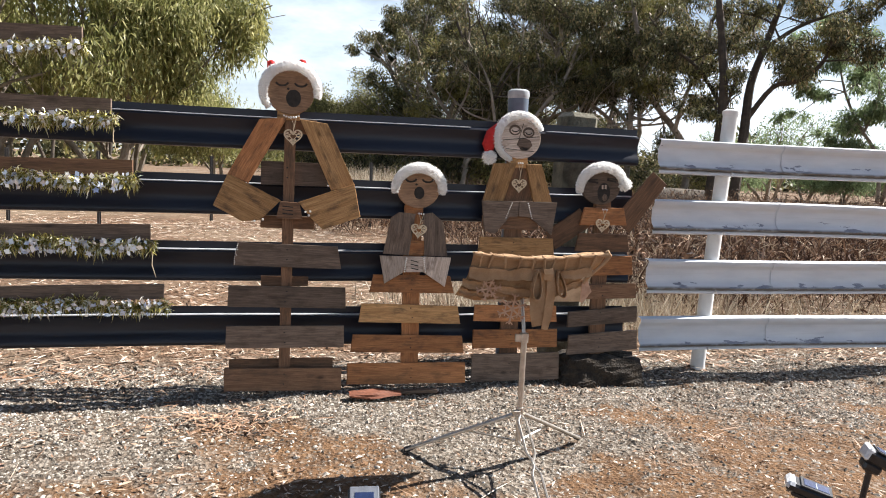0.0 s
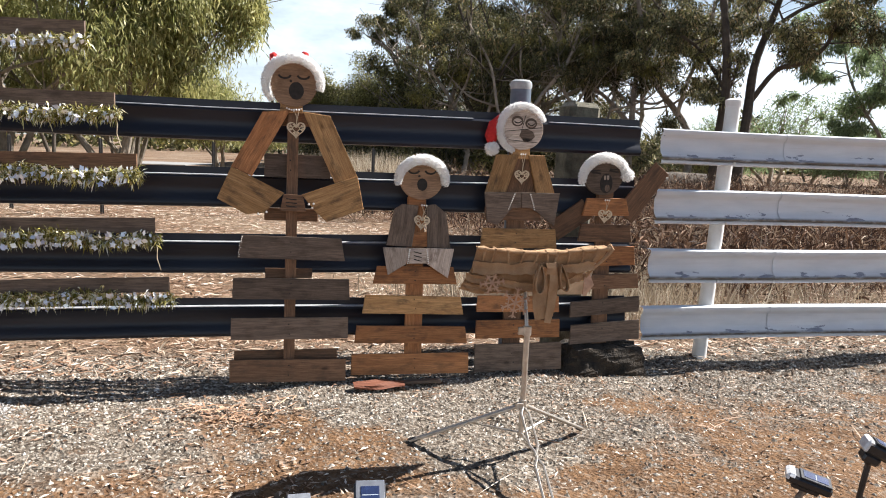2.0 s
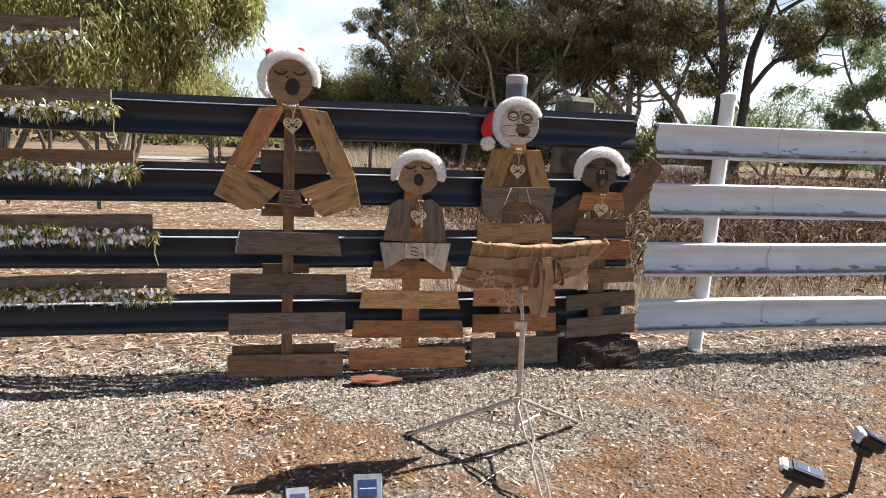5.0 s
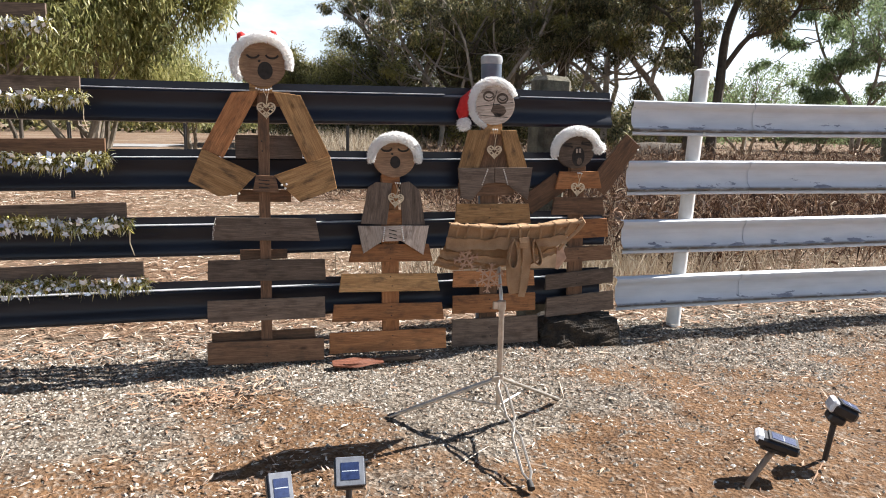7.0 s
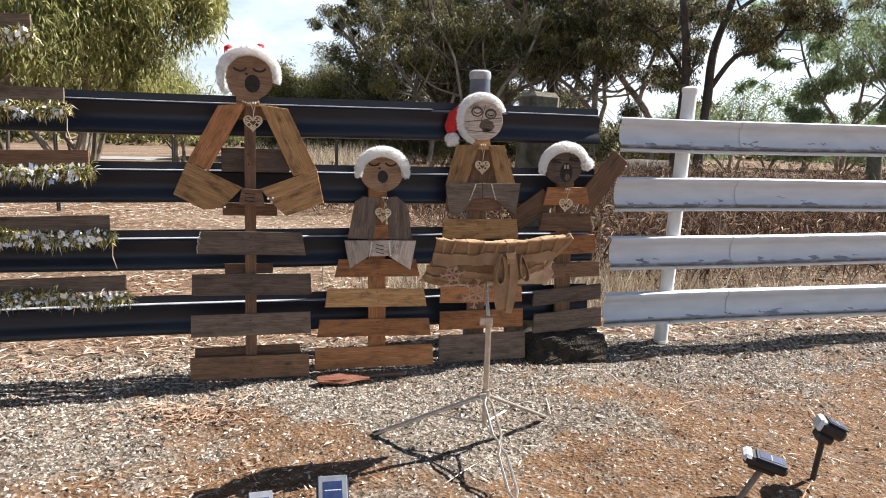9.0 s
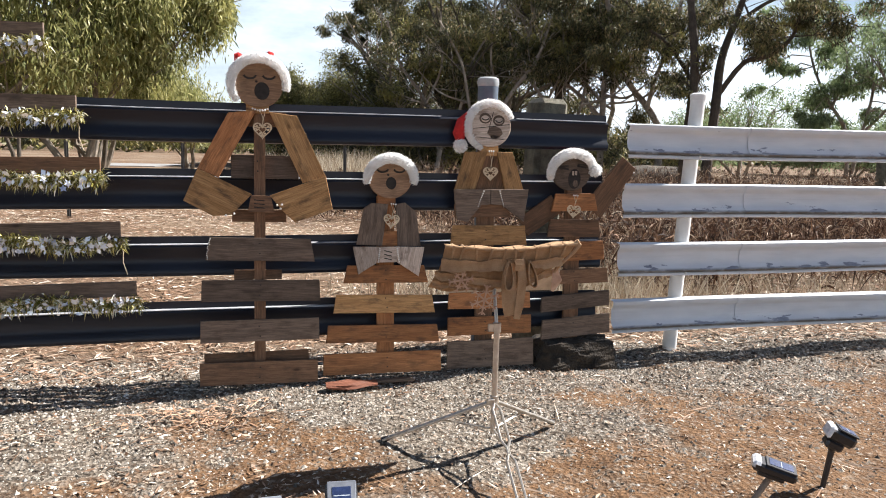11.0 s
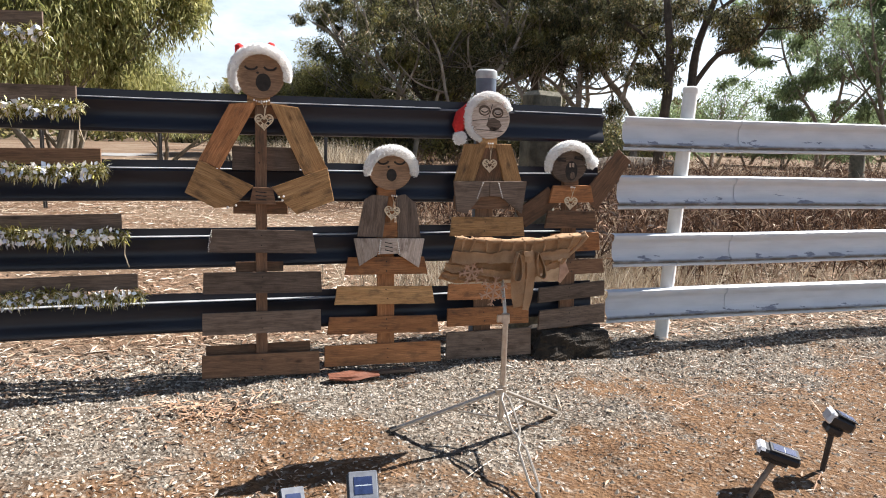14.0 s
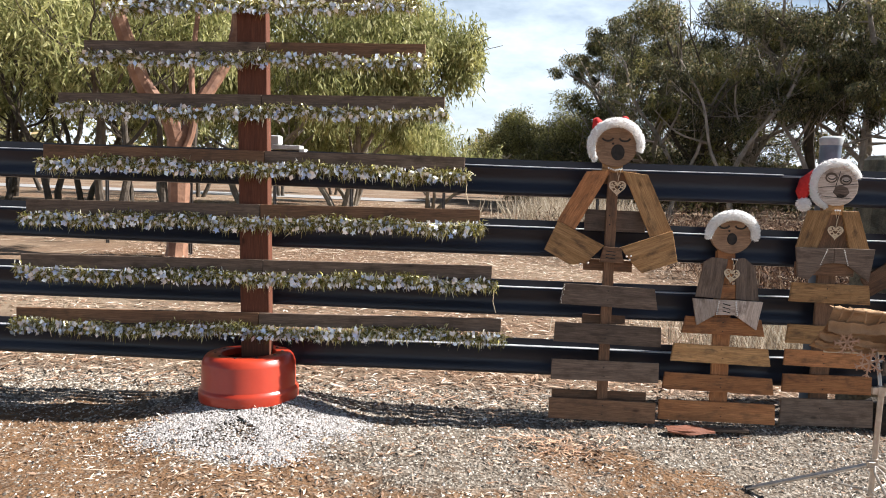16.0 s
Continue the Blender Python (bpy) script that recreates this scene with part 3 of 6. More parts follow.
WHITE_PROFILE = [(0.040, 0.2065), (-0.004, 0.2035), (-0.010, 0.199), (-0.011, 0.186), (-0.004, 0.168), (0.010, 0.158), (0.015, 0.144), (0.014, 0.088), (0.006, 0.064),
                 (-0.016, 0.044), (-0.024, 0.037), (-0.022, 0.030), (0.000, 0.027), (-0.010, 0.018), (-0.012, 0.006), (0.008, 0.000)]


def rail(x0, x1, z, y, mat, parent, name="rail", profile=PROFILE):
    s = Shape()
    n = len(profile)
    steps = max(2, int((x1 - x0) / 0.25))
    vs, uv = [], []
    for i in range(steps + 1):
        x = x0 + (x1 - x0) * i / steps
        wob = 0.003 * math.sin(2.1 * x + z * 9)
        for back in (0, 0.004):
            for py, pz in profile:
                vs.append((x, y + py + back, z + pz + wob))
                uv.append((x, pz / 0.205))
    w = 2 * n
    fs = []
    for i in range(steps):
        for k in range(n - 1):
            fs.append([i * w + k, i * w + k + 1, (i + 1) * w + k + 1, (i + 1) * w + k])
            fs.append([i * w + n + k + 1, i * w + n + k, (i + 1) * w + n + k, (i + 1) * w + n + k + 1])
        fs.append([i * w, (i + 1) * w, (i + 1) * w + n, i * w + n])
        fs.append([i * w + n - 1, i * w + 2 * n - 1, (i + 1) * w + 2 * n - 1, (i + 1) * w + n - 1])
    for e, i in ((0, 0), (1, steps)):
        for k in range(n - 1):
            f = [i * w + k, i * w + n + k, i * w + n + k + 1, i * w + k + 1]
            fs.append(f if e == 0 else f[::-1])
    s.add(vs, fs, 0, uv)
    return s.make(name, mat, parent, True)


def sunlit_line(x0, x1, z, y, parent):
    """A narrow pale strip added for the sun catching a black rail's upper step."""
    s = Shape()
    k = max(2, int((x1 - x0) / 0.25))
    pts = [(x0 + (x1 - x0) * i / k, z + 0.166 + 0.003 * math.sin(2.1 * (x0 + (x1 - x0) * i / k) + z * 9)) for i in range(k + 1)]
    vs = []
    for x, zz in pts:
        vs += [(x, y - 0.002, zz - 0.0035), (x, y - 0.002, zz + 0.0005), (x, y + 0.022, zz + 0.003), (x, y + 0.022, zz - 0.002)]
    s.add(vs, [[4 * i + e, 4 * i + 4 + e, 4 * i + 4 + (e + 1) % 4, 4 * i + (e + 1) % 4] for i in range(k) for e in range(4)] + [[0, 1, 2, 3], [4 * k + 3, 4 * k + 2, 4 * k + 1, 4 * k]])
    return s.make("sunlit_step", STEP_SUNLIT, parent)


black_fence = empty("rail_fence", "black-painted steel rail fence with four level rails", "fence")
for z, xr in ((1.238, 2.262), (0.893, 2.255), (0.552, 2.25), (0.205, 2.245)):
    beam = rail(-6.5, xr, z, 0.012, RAIL_BLACK, black_fence)
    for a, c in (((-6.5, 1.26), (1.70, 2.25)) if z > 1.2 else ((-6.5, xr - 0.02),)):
        sunlit_line(a, c, z, 0.010, beam)
s = Shape()
s.tube([(1.56, 0.125, -0.2), (1.56, 0.125, 1.60)], 0.058, 20)
pipe_post = s.make("post", PIPE, black_fence, True, "blue-grey round pipe post")
s = Shape()
s.lathe([(0.0, 0.03), (0.045, 0.032), (0.060, 0.022), (0.063, 0.0), (0.058, -0.02)][::-1], (1.56, 0.125, 1.605), 24)
s.make("cap", PIPE_CAP, pipe_post, True)
s = Shape()
s.box((-1.60, 0.02, 1.462), (0.30, 0.10, 0.022), 0)
s.box((-1.44, 0.02, 1.43), (0.03, 0.09, 0.05), 0)
s.box((-1.62, 0.02, 1.50), (0.10, 0.09, 0.05), 0)
s.make("bracket", BRACKET, black_fence, False, "grey steel bracket on the top rail")

white_fence = empty("rail_fence", "white-painted steel rail fence with peeling paint", "fence")
for z, xl in ((1.200, 2.425), (0.840, 2.412), (0.482, 2.402), (0.128, 2.380)):
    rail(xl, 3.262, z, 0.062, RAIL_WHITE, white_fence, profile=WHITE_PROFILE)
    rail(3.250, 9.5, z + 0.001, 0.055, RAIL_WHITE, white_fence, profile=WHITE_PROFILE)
for x, lean in ((2.84, 0.050), (6.2, 0.03)):
    s = Shape()
    s.tube([(x - 0.02, 0.135, -0.2), (x + lean + 0.03, 0.135, 1.575)], 0.044, 18)
    post = s.make("post", WHITE_POST, white_fence, True)
    s = Shape()
    s.lathe([(0.045, -0.02), (0.050, 0.0), (0.048, 0.015), (0.03, 0.024), (0.0, 0.026)], (x + lean + 0.03, 0.135, 1.58), 20)
    s.make("cap", WHITE_POST, post, True)
    for z in (1.200, 0.840, 0.482, 0.128):
        for dz in (0.188, 0.016):
            s = Shape()
            s.ball((x + (z + dz) * 0.06 - 0.01, 0.046 if dz < 0.1 else 0.083, z + dz), 0.009, 0, 4)
            s.make("bolt", WHITE_POST, white_fence, True)

s = Shape()
s.box((2.02, 0.42, 0.70), (0.21, 0.19, 1.70), 0, pose(0, 0, 0, 0, 2, 8).to_3x3(), 0.16)
tagged(s.make("timber_post", OLD_POST), "old mossy timber post behind the black rails", "post")


# ---- plank figures ----
FIG = [W_ORANGE, W_TAN, W_BROWN, W_GREY, W_PALE, W_RED, W_EDGE, CHAR, BEAD]
OR, TAN, BR, GR, PALE, RD, FACE, BURN, WHITE = range(9)


def nail_pair(s, x, z, y, h=0.05):
    for dz in (-h / 2, h / 2):
        s.disc(x + random.uniform(-0.006, 0.006), z + dz, 0.004, 0.004, y - 0.0015, 0.004, BURN, 8)


def arc_mark(s, cx, cz, r, y, a0, a1, w=0.010):
    n = 8
    for i in range(n):
        t0, t1 = radians(a0 + (a1 - a0) * i / n), radians(a0 + (a1 - a0) * (i + 1.08) / n)
        s.board(cx + r * math.cos(t0), cz + r * 0.7 * math.sin(t0), cx + r * math.cos(t1), cz + r * 0.7 * math.sin(t1), w, y, BURN, thick=0.003)


def carved_head(s, cx, cz, r, y, mouth, mat=FACE, eyes=True):
    s.disc(cx, cz, r, r * 0.95, y, 0.022, mat, 36)
    mx, mz, mrx, mrz = mouth
    s.disc(cx + mx, cz + mz, mrx, mrz, y - 0.002, 0.004, BURN, 20)
    if eyes:
        arc_mark(s, cx - r * 0.36, cz + r * 0.42, r * 0.26, y - 0.002, 195, 345)
        arc_mark(s, cx + r * 0.42, cz + r * 0.42, r * 0.26, y - 0.002, 195, 345)
        s.disc(cx - 0.012, cz + r * 0.12, 0.007, 0.006, y - 0.002, 0.004, BURN, 8)


def leaned(ob, y_foot, y_top, height):
    """Tips the figure back from its foot."""
    ob.matrix_world = Matrix.Translation((0, y_foot, 0)) @ Matrix.Rotation(-math.atan2(y_top - y_foot, height), 4, "X")
    return ob


# the tall figure; its faces lie near y = 0 before it is tipped back
s = Shape()
s.board(0.283, 0.03, 0.296, 1.43, 0.055, 0.020, BR, thick=0.03)
s.slat(-0.008, 0.572, 0.033, 0.147, 0.0, 0.0, BR, -0.006)
s.slat(0.012, 0.530, 0.10, 0.185, 0.0, 0.050, BR, 0.0)
s.slat(-0.003, 0.582, 0.247, 0.358, 0.002, 0.0, GR, 0.0)
s.slat(0.004, 0.588, 0.456, 0.562, 0.004, 0.0, GR, -0.008)
s.slat(0.162, 0.398, 0.555, 0.606, 0.0, 0.050, BR, 0.0)
s.slat(0.028, 0.561, 0.662, 0.776, 0.020, 0.0, GR, -0.014)
s.slat(0.156, 0.424, 0.850, 0.912, 0.0, 0.050, BR, -0.002)
s.slat(0.154, 0.486, 1.070, 1.188, 0.0, 0.050, GR, -0.004)
s.slat(0.183, 0.426, 1.330, 1.405, 0.0, 0.050, BR)
s.prism([(-0.004, 1.114), (0.095, 1.070), (0.278, 1.402), (0.145, 1.390)], 0.0, 0.018, OR)
s.prism([(0.504, 1.046), (0.620, 1.080), (0.478, 1.383), (0.343, 1.398)], 0.0, 0.018, TAN)
s.prism([(-0.070, 0.956), (0.068, 0.881), (0.155, 0.888), (0.254, 0.989), (-0.002, 1.114)], -0.020, 0.019, TAN)
s.prism([(0.339, 0.983), (0.406, 0.902), (0.464, 0.848), (0.651, 0.916), (0.618, 1.084)], -0.020, 0.019, TAN)
s.prism([(0.232, 0.900), (0.362, 0.896), (0.345, 0.980), (0.250, 0.985)], -0.021, 0.018, BR)
for k in range(3):
    s.board(0.262, 0.925 + 0.018 * k, 0.315, 0.920 + 0.018 * k, 0.005, -0.023, BURN, thick=0.003)
s.slat(0.228, 0.342, 1.390, 1.450, 0.004, 0.006, TAN)
carved_head(s, 0.293, 1.531, 0.118, -0.004, (0.015, -0.032, 0.037, 0.044))
for x, z in ((0.168, 0.893), (0.128, 0.884), (0.375, 0.935), (0.392, 0.918), (0.398, 0.938)):
    s.ball((x, -0.024, z), 0.006, WHITE, 4)
for k in range(12):
    s.ball((0.05 - 0.0016 * k + random.uniform(-0.004, 0.004), -0.002, 0.768 - 0.009 * k), 0.0028, WHITE, 3)
for k in range(7):
    s.ball((0.262 + 0.012 * k, -0.003, 1.400 + 0.004 * abs(k - 3)), 0.005, WHITE, 4)
for z in (0.09, 0.30, 0.508, 0.718):
    nail_pair(s, 0.287, z, 0.0)
nail_pair(s, 0.287, 1.13, 0.018)
tall = tagged(leaned(s.make("wooden_figure", FIG), -0.232, -0.116, 1.43), "tall weathered pallet-board carolling figure with folded tan arms", "wooden figure", "plank figures")

# the small orange figure
s = Shape()
s.board(0.94, 0.03, 0.947, 0.98, 0.092, 0.020, OR, thick=0.022)
s.slat(0.606, 1.246, 0.036, 0.146, 0.002, 0.0, OR, -0.006)
s.slat(0.622, 1.235, 0.204, 0.298, 0.012, 0.0, OR, -0.012)
s.slat(0.662, 1.212, 0.362, 0.458, 0.016, 0.0, TAN, -0.012)
s.slat(0.716, 1.174, 0.518, 0.612, 0.022, 0.0, OR, -0.004)
s.slat(0.912, 1.006, 0.715, 0.795, 0.0, 0.0, OR)
s.prism([(0.785, 0.723), (0.922, 0.714), (0.956, 0.936), (0.869, 0.944), (0.826, 0.916)], -0.006, 0.018, GR)
s.prism([(1.006, 0.713), (1.133, 0.711), (1.107, 0.896), (1.047, 0.946), (0.999, 0.938)], -0.006, 0.018, GR)
s.prism([(0.792, 0.566), (0.888, 0.624), (0.912, 0.711), (0.765, 0.713)], -0.025, 0.018, PALE)
s.prism([(0.998, 0.628), (1.117, 0.550), (1.149, 0.707), (0.997, 0.711)], -0.025, 0.018, PALE)
s.slat(0.905, 1.000, 0.628, 0.710, 0.0, -0.021, PALE)
for k in range(3):
    s.board(0.930, 0.690 - 0.020 * k, 0.972, 0.680 - 0.020 * k, 0.005, -0.024, BURN, thick=0.003)
for sx in (-1, 1):
    for k in range(8):
        s.ball((0.953 + sx * (0.046 + 0.0015 * k), -0.027, 0.70 - 0.010 * k), 0.0045, WHITE, 4)
s.slat(0.902, 0.998, 0.93, 0.99, 0.0, 0.004, OR)
carved_head(s, 0.969, 1.078, 0.117, -0.006, (0.004, -0.030, 0.028, 0.033))
for z in (0.09, 0.25, 0.41, 0.56):
    nail_pair(s, 0.945, z, 0.0)
small = tagged(leaned(s.make("wooden_figure", FIG), -0.170, -0.066, 1.0), "small orange pallet-board carolling figure with grey bodice", "wooden figure", "plank figures")

# the middle-sized figure with the pale face
s = Shape()
s.board(1.505, 0.03, 1.510, 1.26, 0.098, 0.022, BR, thick=0.022)
s.slat(1.288, 1.800, 0.020, 0.172, 0.004, 0.0, GR, 0.006)
s.slat(1.292, 1.782, 0.205, 0.306, 0.002, 0.0, OR, 0.002)
s.slat(1.293, 1.775, 0.356, 0.446, 0.006, 0.0, OR, -0.006)
s.slat(1.297, 1.770, 0.482, 0.586, 0.010, 0.0, TAN, -0.010)
s.slat(1.303, 1.745, 0.712, 0.820, 0.012, 0.0, TAN, -0.002)
s.slat(1.324, 1.643, 0.862, 0.935, 0.0, 0.0, BR)
s.prism([(1.440, 1.00), (1.62, 1.00), (1.57, 1.215), (1.49, 1.215)], 0.018, 0.018, BR)
s.prism([(1.320, 1.010), (1.436, 1.010), (1.505, 1.221), (1.378, 1.220)], -0.004, 0.018, TAN)
s.prism([(1.612, 1.010), (1.720, 1.010), (1.650, 1.222), (1.560, 1.221)], -0.004, 0.018, TAN)
s.prism([(1.331, 0.853), (1.388, 0.837), (1.470, 0.930), (1.520, 0.935), (1.520, 1.016), (1.313, 1.015)], -0.023, 0.018, GR)
s.prism([(1.522, 0.935), (1.589, 0.930), (1.716, 0.837), (1.742, 1.018), (1.522, 1.016)], -0.023, 0.018, GR)
for x0 in (1.480, 1.572):
    for k in range(8):
        s.ball((x0 + (0.0035 * k if x0 > 1.5 else -0.0045 * k), -0.026, 1.006 - 0.0115 * k), 0.0036, WHITE, 4)
s.slat(1.468, 1.570, 1.20, 1.26, 0.0, 0.006, TAN)
carved_head(s, 1.521, 1.358, 0.116, -0.006, (0.022, -0.054, 0.024, 0.010), PALE, False)
for ex, ez in ((1.488, 1.402), (1.566, 1.392)):
    s.disc(ex, ez, 0.034, 0.029, -0.008, 0.003, GR, 16)
    s.disc(ex, ez - 0.003, 0.024, 0.019, -0.010, 0.003, PALE, 14)
    arc_mark(s, ex, ez + 0.004, 0.020, -0.012, 195, 345, 0.006)
s.prism([(1.500, 1.322), (1.512, 1.352), (1.545, 1.362), (1.578, 1.348), (1.590, 1.322), (1.570, 1.300), (1.530, 1.296)], -0.008, 0.003, GR)
s.board(1.420, 1.345, 1.628, 1.372, 0.003, -0.0075, BURN, thick=0.002)
s.board(1.440, 1.300, 1.600, 1.290, 0.003, -0.0075, BURN, thick=0.002)
s.board(1.535, 1.438, 1.512, 1.352, 0.003, -0.0075, BURN, thick=0.002)
for z in (0.095, 0.255, 0.40, 0.53, 0.765):
    nail_pair(s, 1.508, z, 0.0)
middle = tagged(leaned(s.make("wooden_figure", FIG), -0.128, -0.065, 1.25), "tan pallet-board carolling figure with pale weathered head", "wooden figure", "plank figures")

# the figure with a raised arm
s = Shape()
s.board(2.05, 0.15, 2.03, 1.02, 0.09, 0.022, BR, thick=0.022)
s.slat(1.860, 2.292, 0.152, 0.264, 0.006, 0.0, GR, 0.026)
s.slat(1.853, 2.280, 0.312, 0.402, 0.004, 0.0, GR, 0.030)
s.slat(1.892, 2.266, 0.473, 0.558, 0.010, 0.0, BR, 0.006)
s.slat(1.905, 2.234, 0.606, 0.714, 0.012, 0.0, OR, 0.008)
s.slat(1.875, 2.204, 0.748, 0.848, 0.016, 0.0, BR, -0.002)
s.slat(1.892, 2.176, 0.895, 0.992, 0.024, -0.004, OR, 0.002)
s.board(2.150, 0.895, 2.368, 1.172, 0.128, 0.002, BR, 0.110)
s.board(1.730, 0.800, 1.930, 0.935, 0.115, 0.018, BR, 0.120)
s.ball((2.395, -0.001, 1.118), 0.005, WHITE, 4)
s.slat(1.985, 2.075, 0.98, 1.03, 0.0, 0.004, BR)
carved_head(s, 2.004, 1.122, 0.117, -0.006, (0.018, -0.044, 0.038, 0.056), GR, False)
s.board(1.925, 1.142, 1.985, 1.132, 0.011, -0.008, BURN, thick=0.003)
s.board(1.925, 1.148, 1.982, 1.150, 0.007, -0.008, BURN, thick=0.003)
s.board(2.036, 1.152, 2.092, 1.142, 0.011, -0.008, BURN, thick=0.003)
s.board(2.038, 1.160, 2.092, 1.156, 0.007, -0.008, BURN, thick=0.003)
s.disc(2.028, 1.052, 0.016, 0.021, -0.010, 0.003, GR, 10)
for tx in (2.012, 2.030):
    s.slat(tx - 0.006, tx + 0.006, 1.100, 1.122, 0.0, -0.010, PALE, thick=0.003)
for z in (0.22, 0.37, 0.52, 0.66):
    nail_pair(s, 2.05, z, 0.0)
waving = tagged(leaned(s.make("wooden_figure", FIG), -0.085, -0.075, 1.1), "brown pallet-board carolling figure with one arm raised", "wooden figure", "plank figures")


# ---- hats ----
def fur_hat(cx, cz, r, y, a0, a1, thick, label, tail=None, pom=None, red_top=0.0, low=0.0, peaks=()):
    """A plush band over the rim of a flat head, with a red felt cap behind."""
    root = empty("santa_hat", label, "hat", "hats on the figures", (cx, y, cz))
    s = Shape()
    n = 22
    pts, rad = [], []
    for i in range(n + 1):
        a = radians(a0 + (a1 - a0) * i / n)
        k = math.sin(math.pi * i / n) ** 0.6
        pts.append((r * 1.12 * math.cos(a), 0.008 - 0.030 * (low > 0) * k, r * 1.10 * math.sin(a) - low * k))
        rad.append(thick * (0.55 + 0.45 * k))
    s.tube(pts, rad, 10)
    band = s.make("fur_trim", FUR, root, True, "white plush trim")
    cnt = 6500
    ii = RNG.uniform(0, n - 0.01, cnt)
    i0 = ii.astype(int)
    fr = (ii - i0)[:, None]
    P = np.array(pts)
    R = np.array(rad)
    c = P[i0] * (1 - fr) + P[i0 + 1] * fr
    out = unit(RNG.normal(size=(cnt, 3)) * np.array([1, 1, 1]))
    tang = unit(P[i0 + 1] - P[i0])
    out = unit(out - tang * np.sum(out * tang, 1, keepdims=True))
    base = c + out * (R[i0] * 0.93)[:, None]
    way = out + RNG.normal(size=(cnt, 3)) * 0.5 + np.array([0, 0, -0.25])
    flakes("plush", blades(base, way, RNG.uniform(0.007, 0.014, cnt), RNG.uniform(0.0022, 0.0045, cnt)), FUR, band)
    s = Shape()
    ring = 14
    prof = ((0.98, 0.0), (0.96, 0.05), (0.80, 0.09), (0.45, 0.12), (0.0, 0.125))
    vs = []
    for fr_, back in prof:
        for k in range(ring + 1):
            a = radians(a0 + (a1 - a0) * k / ring)
            vs.append((r * fr_ * math.cos(a), 0.042 + back * 0.5, r * fr_ * math.sin(a) + back * (0.25 + red_top) - low * (1.25 if a < math.pi and a > 0 else 0.3)))
    fs = [[j * (ring + 1) + k, (j + 1) * (ring + 1) + k, (j + 1) * (ring + 1) + k + 1, j * (ring + 1) + k + 1] for j in range(len(prof) - 1) for k in range(ring)]
    s.add(vs, fs)
    s.make("cap", RED_FELT, root, True, "red felt cap")
    for sx, sz in peaks:
        s = Shape()
        s.tube([(sx * 0.5, 0.085, sz - 0.06), (sx * 0.85, 0.080, sz - 0.02), (sx, 0.070, sz + 0.012)], [0.050, 0.034, 0.014], 10)
        s.make("felt_fold", RED_FELT, root, True, "red felt fold")
    if tail:
        s = Shape()
        s.tube([tuple(Vector(p)) for p in tail], [0.052, 0.045, 0.036, 0.022][:len(tail)], 12)
        s.make("tail", RED_FELT, root, True, "hanging red felt point")
    if pom:
        s = Shape()
        s.ball(pom, 0.030, 0, 7)
        pm = s.make("pompom", FUR, root, True, "white plush pompom")
        d = unit(RNG.normal(size=(700, 3)))
        flakes("plush", blades(np.array(pom) + d * 0.028, d + RNG.normal(size=(700, 3)) * 0.4, RNG.uniform(0.01, 0.02, 700), RNG.uniform(0.003, 0.006, 700)), FUR, pm)
    return root


fur_hat(0.293, 1.534, 0.120, -0.120, 220, -14, 0.0205, "red felt Santa hat with white plush trim on the tall figure", low=0.012, peaks=((-0.105, 0.132), (0.062, 0.146)))
fur_hat(0.969, 1.068, 0.114, -0.072, 190, -10, 0.0235, "red Santa hat with wide white plush trim", low=0.016)
fur_hat(1.519, 1.358, 0.113, -0.066, 250, 20, 0.0185, "red Santa hat slipped sideways with a hanging point",
        tail=[(-0.09, 0.055, 0.035), (-0.142, 0.05, 0.005), (-0.166, 0.04, -0.045), (-0.165, 0.03, -0.08)], pom=(-0.165, 0.015, -0.110))
fur_hat(2.004, 1.124, 0.117, -0.082, 200, 4, 0.024, "red Santa hat with white plush trim and pompom", low=0.030, pom=(0.138, -0.005, 0.005))


# ---- heart ornaments ----
def heart_curve(k, sc):
    t = 2 * math.pi * k
    return (sc * 16 * math.sin(t) ** 3 / 34, sc * (13 * math.cos(t) - 5 * math.cos(2 * t) - 2 * math.cos(3 * t) - math.cos(4 * t)) / 34)


def heart_band(s, sc, w, y, n=36):
    o = [heart_curve(i / n, sc) for i in range(n)]
    i_ = [heart_curve(i / n, sc - 2 * w) for i in range(n)]
    vs = [(x, y, z) for x, z in o] + [(x, y, z) for x, z in i_] + [(x, y + 0.004, z) for x, z in o] + [(x, y + 0.004, z) for x, z in i_]
    fs = []
    for k in range(n):
        j = (k + 1) % n
        fs += [[k, n + k, n + j, j], [2 * n + k, 2 * n + j, 3 * n + j, 3 * n + k], [k, j, 2 * n + j, 2 * n + k], [n + k, 3 * n + k, 3 * n + j, n + j]]
    s.add(vs, fs)


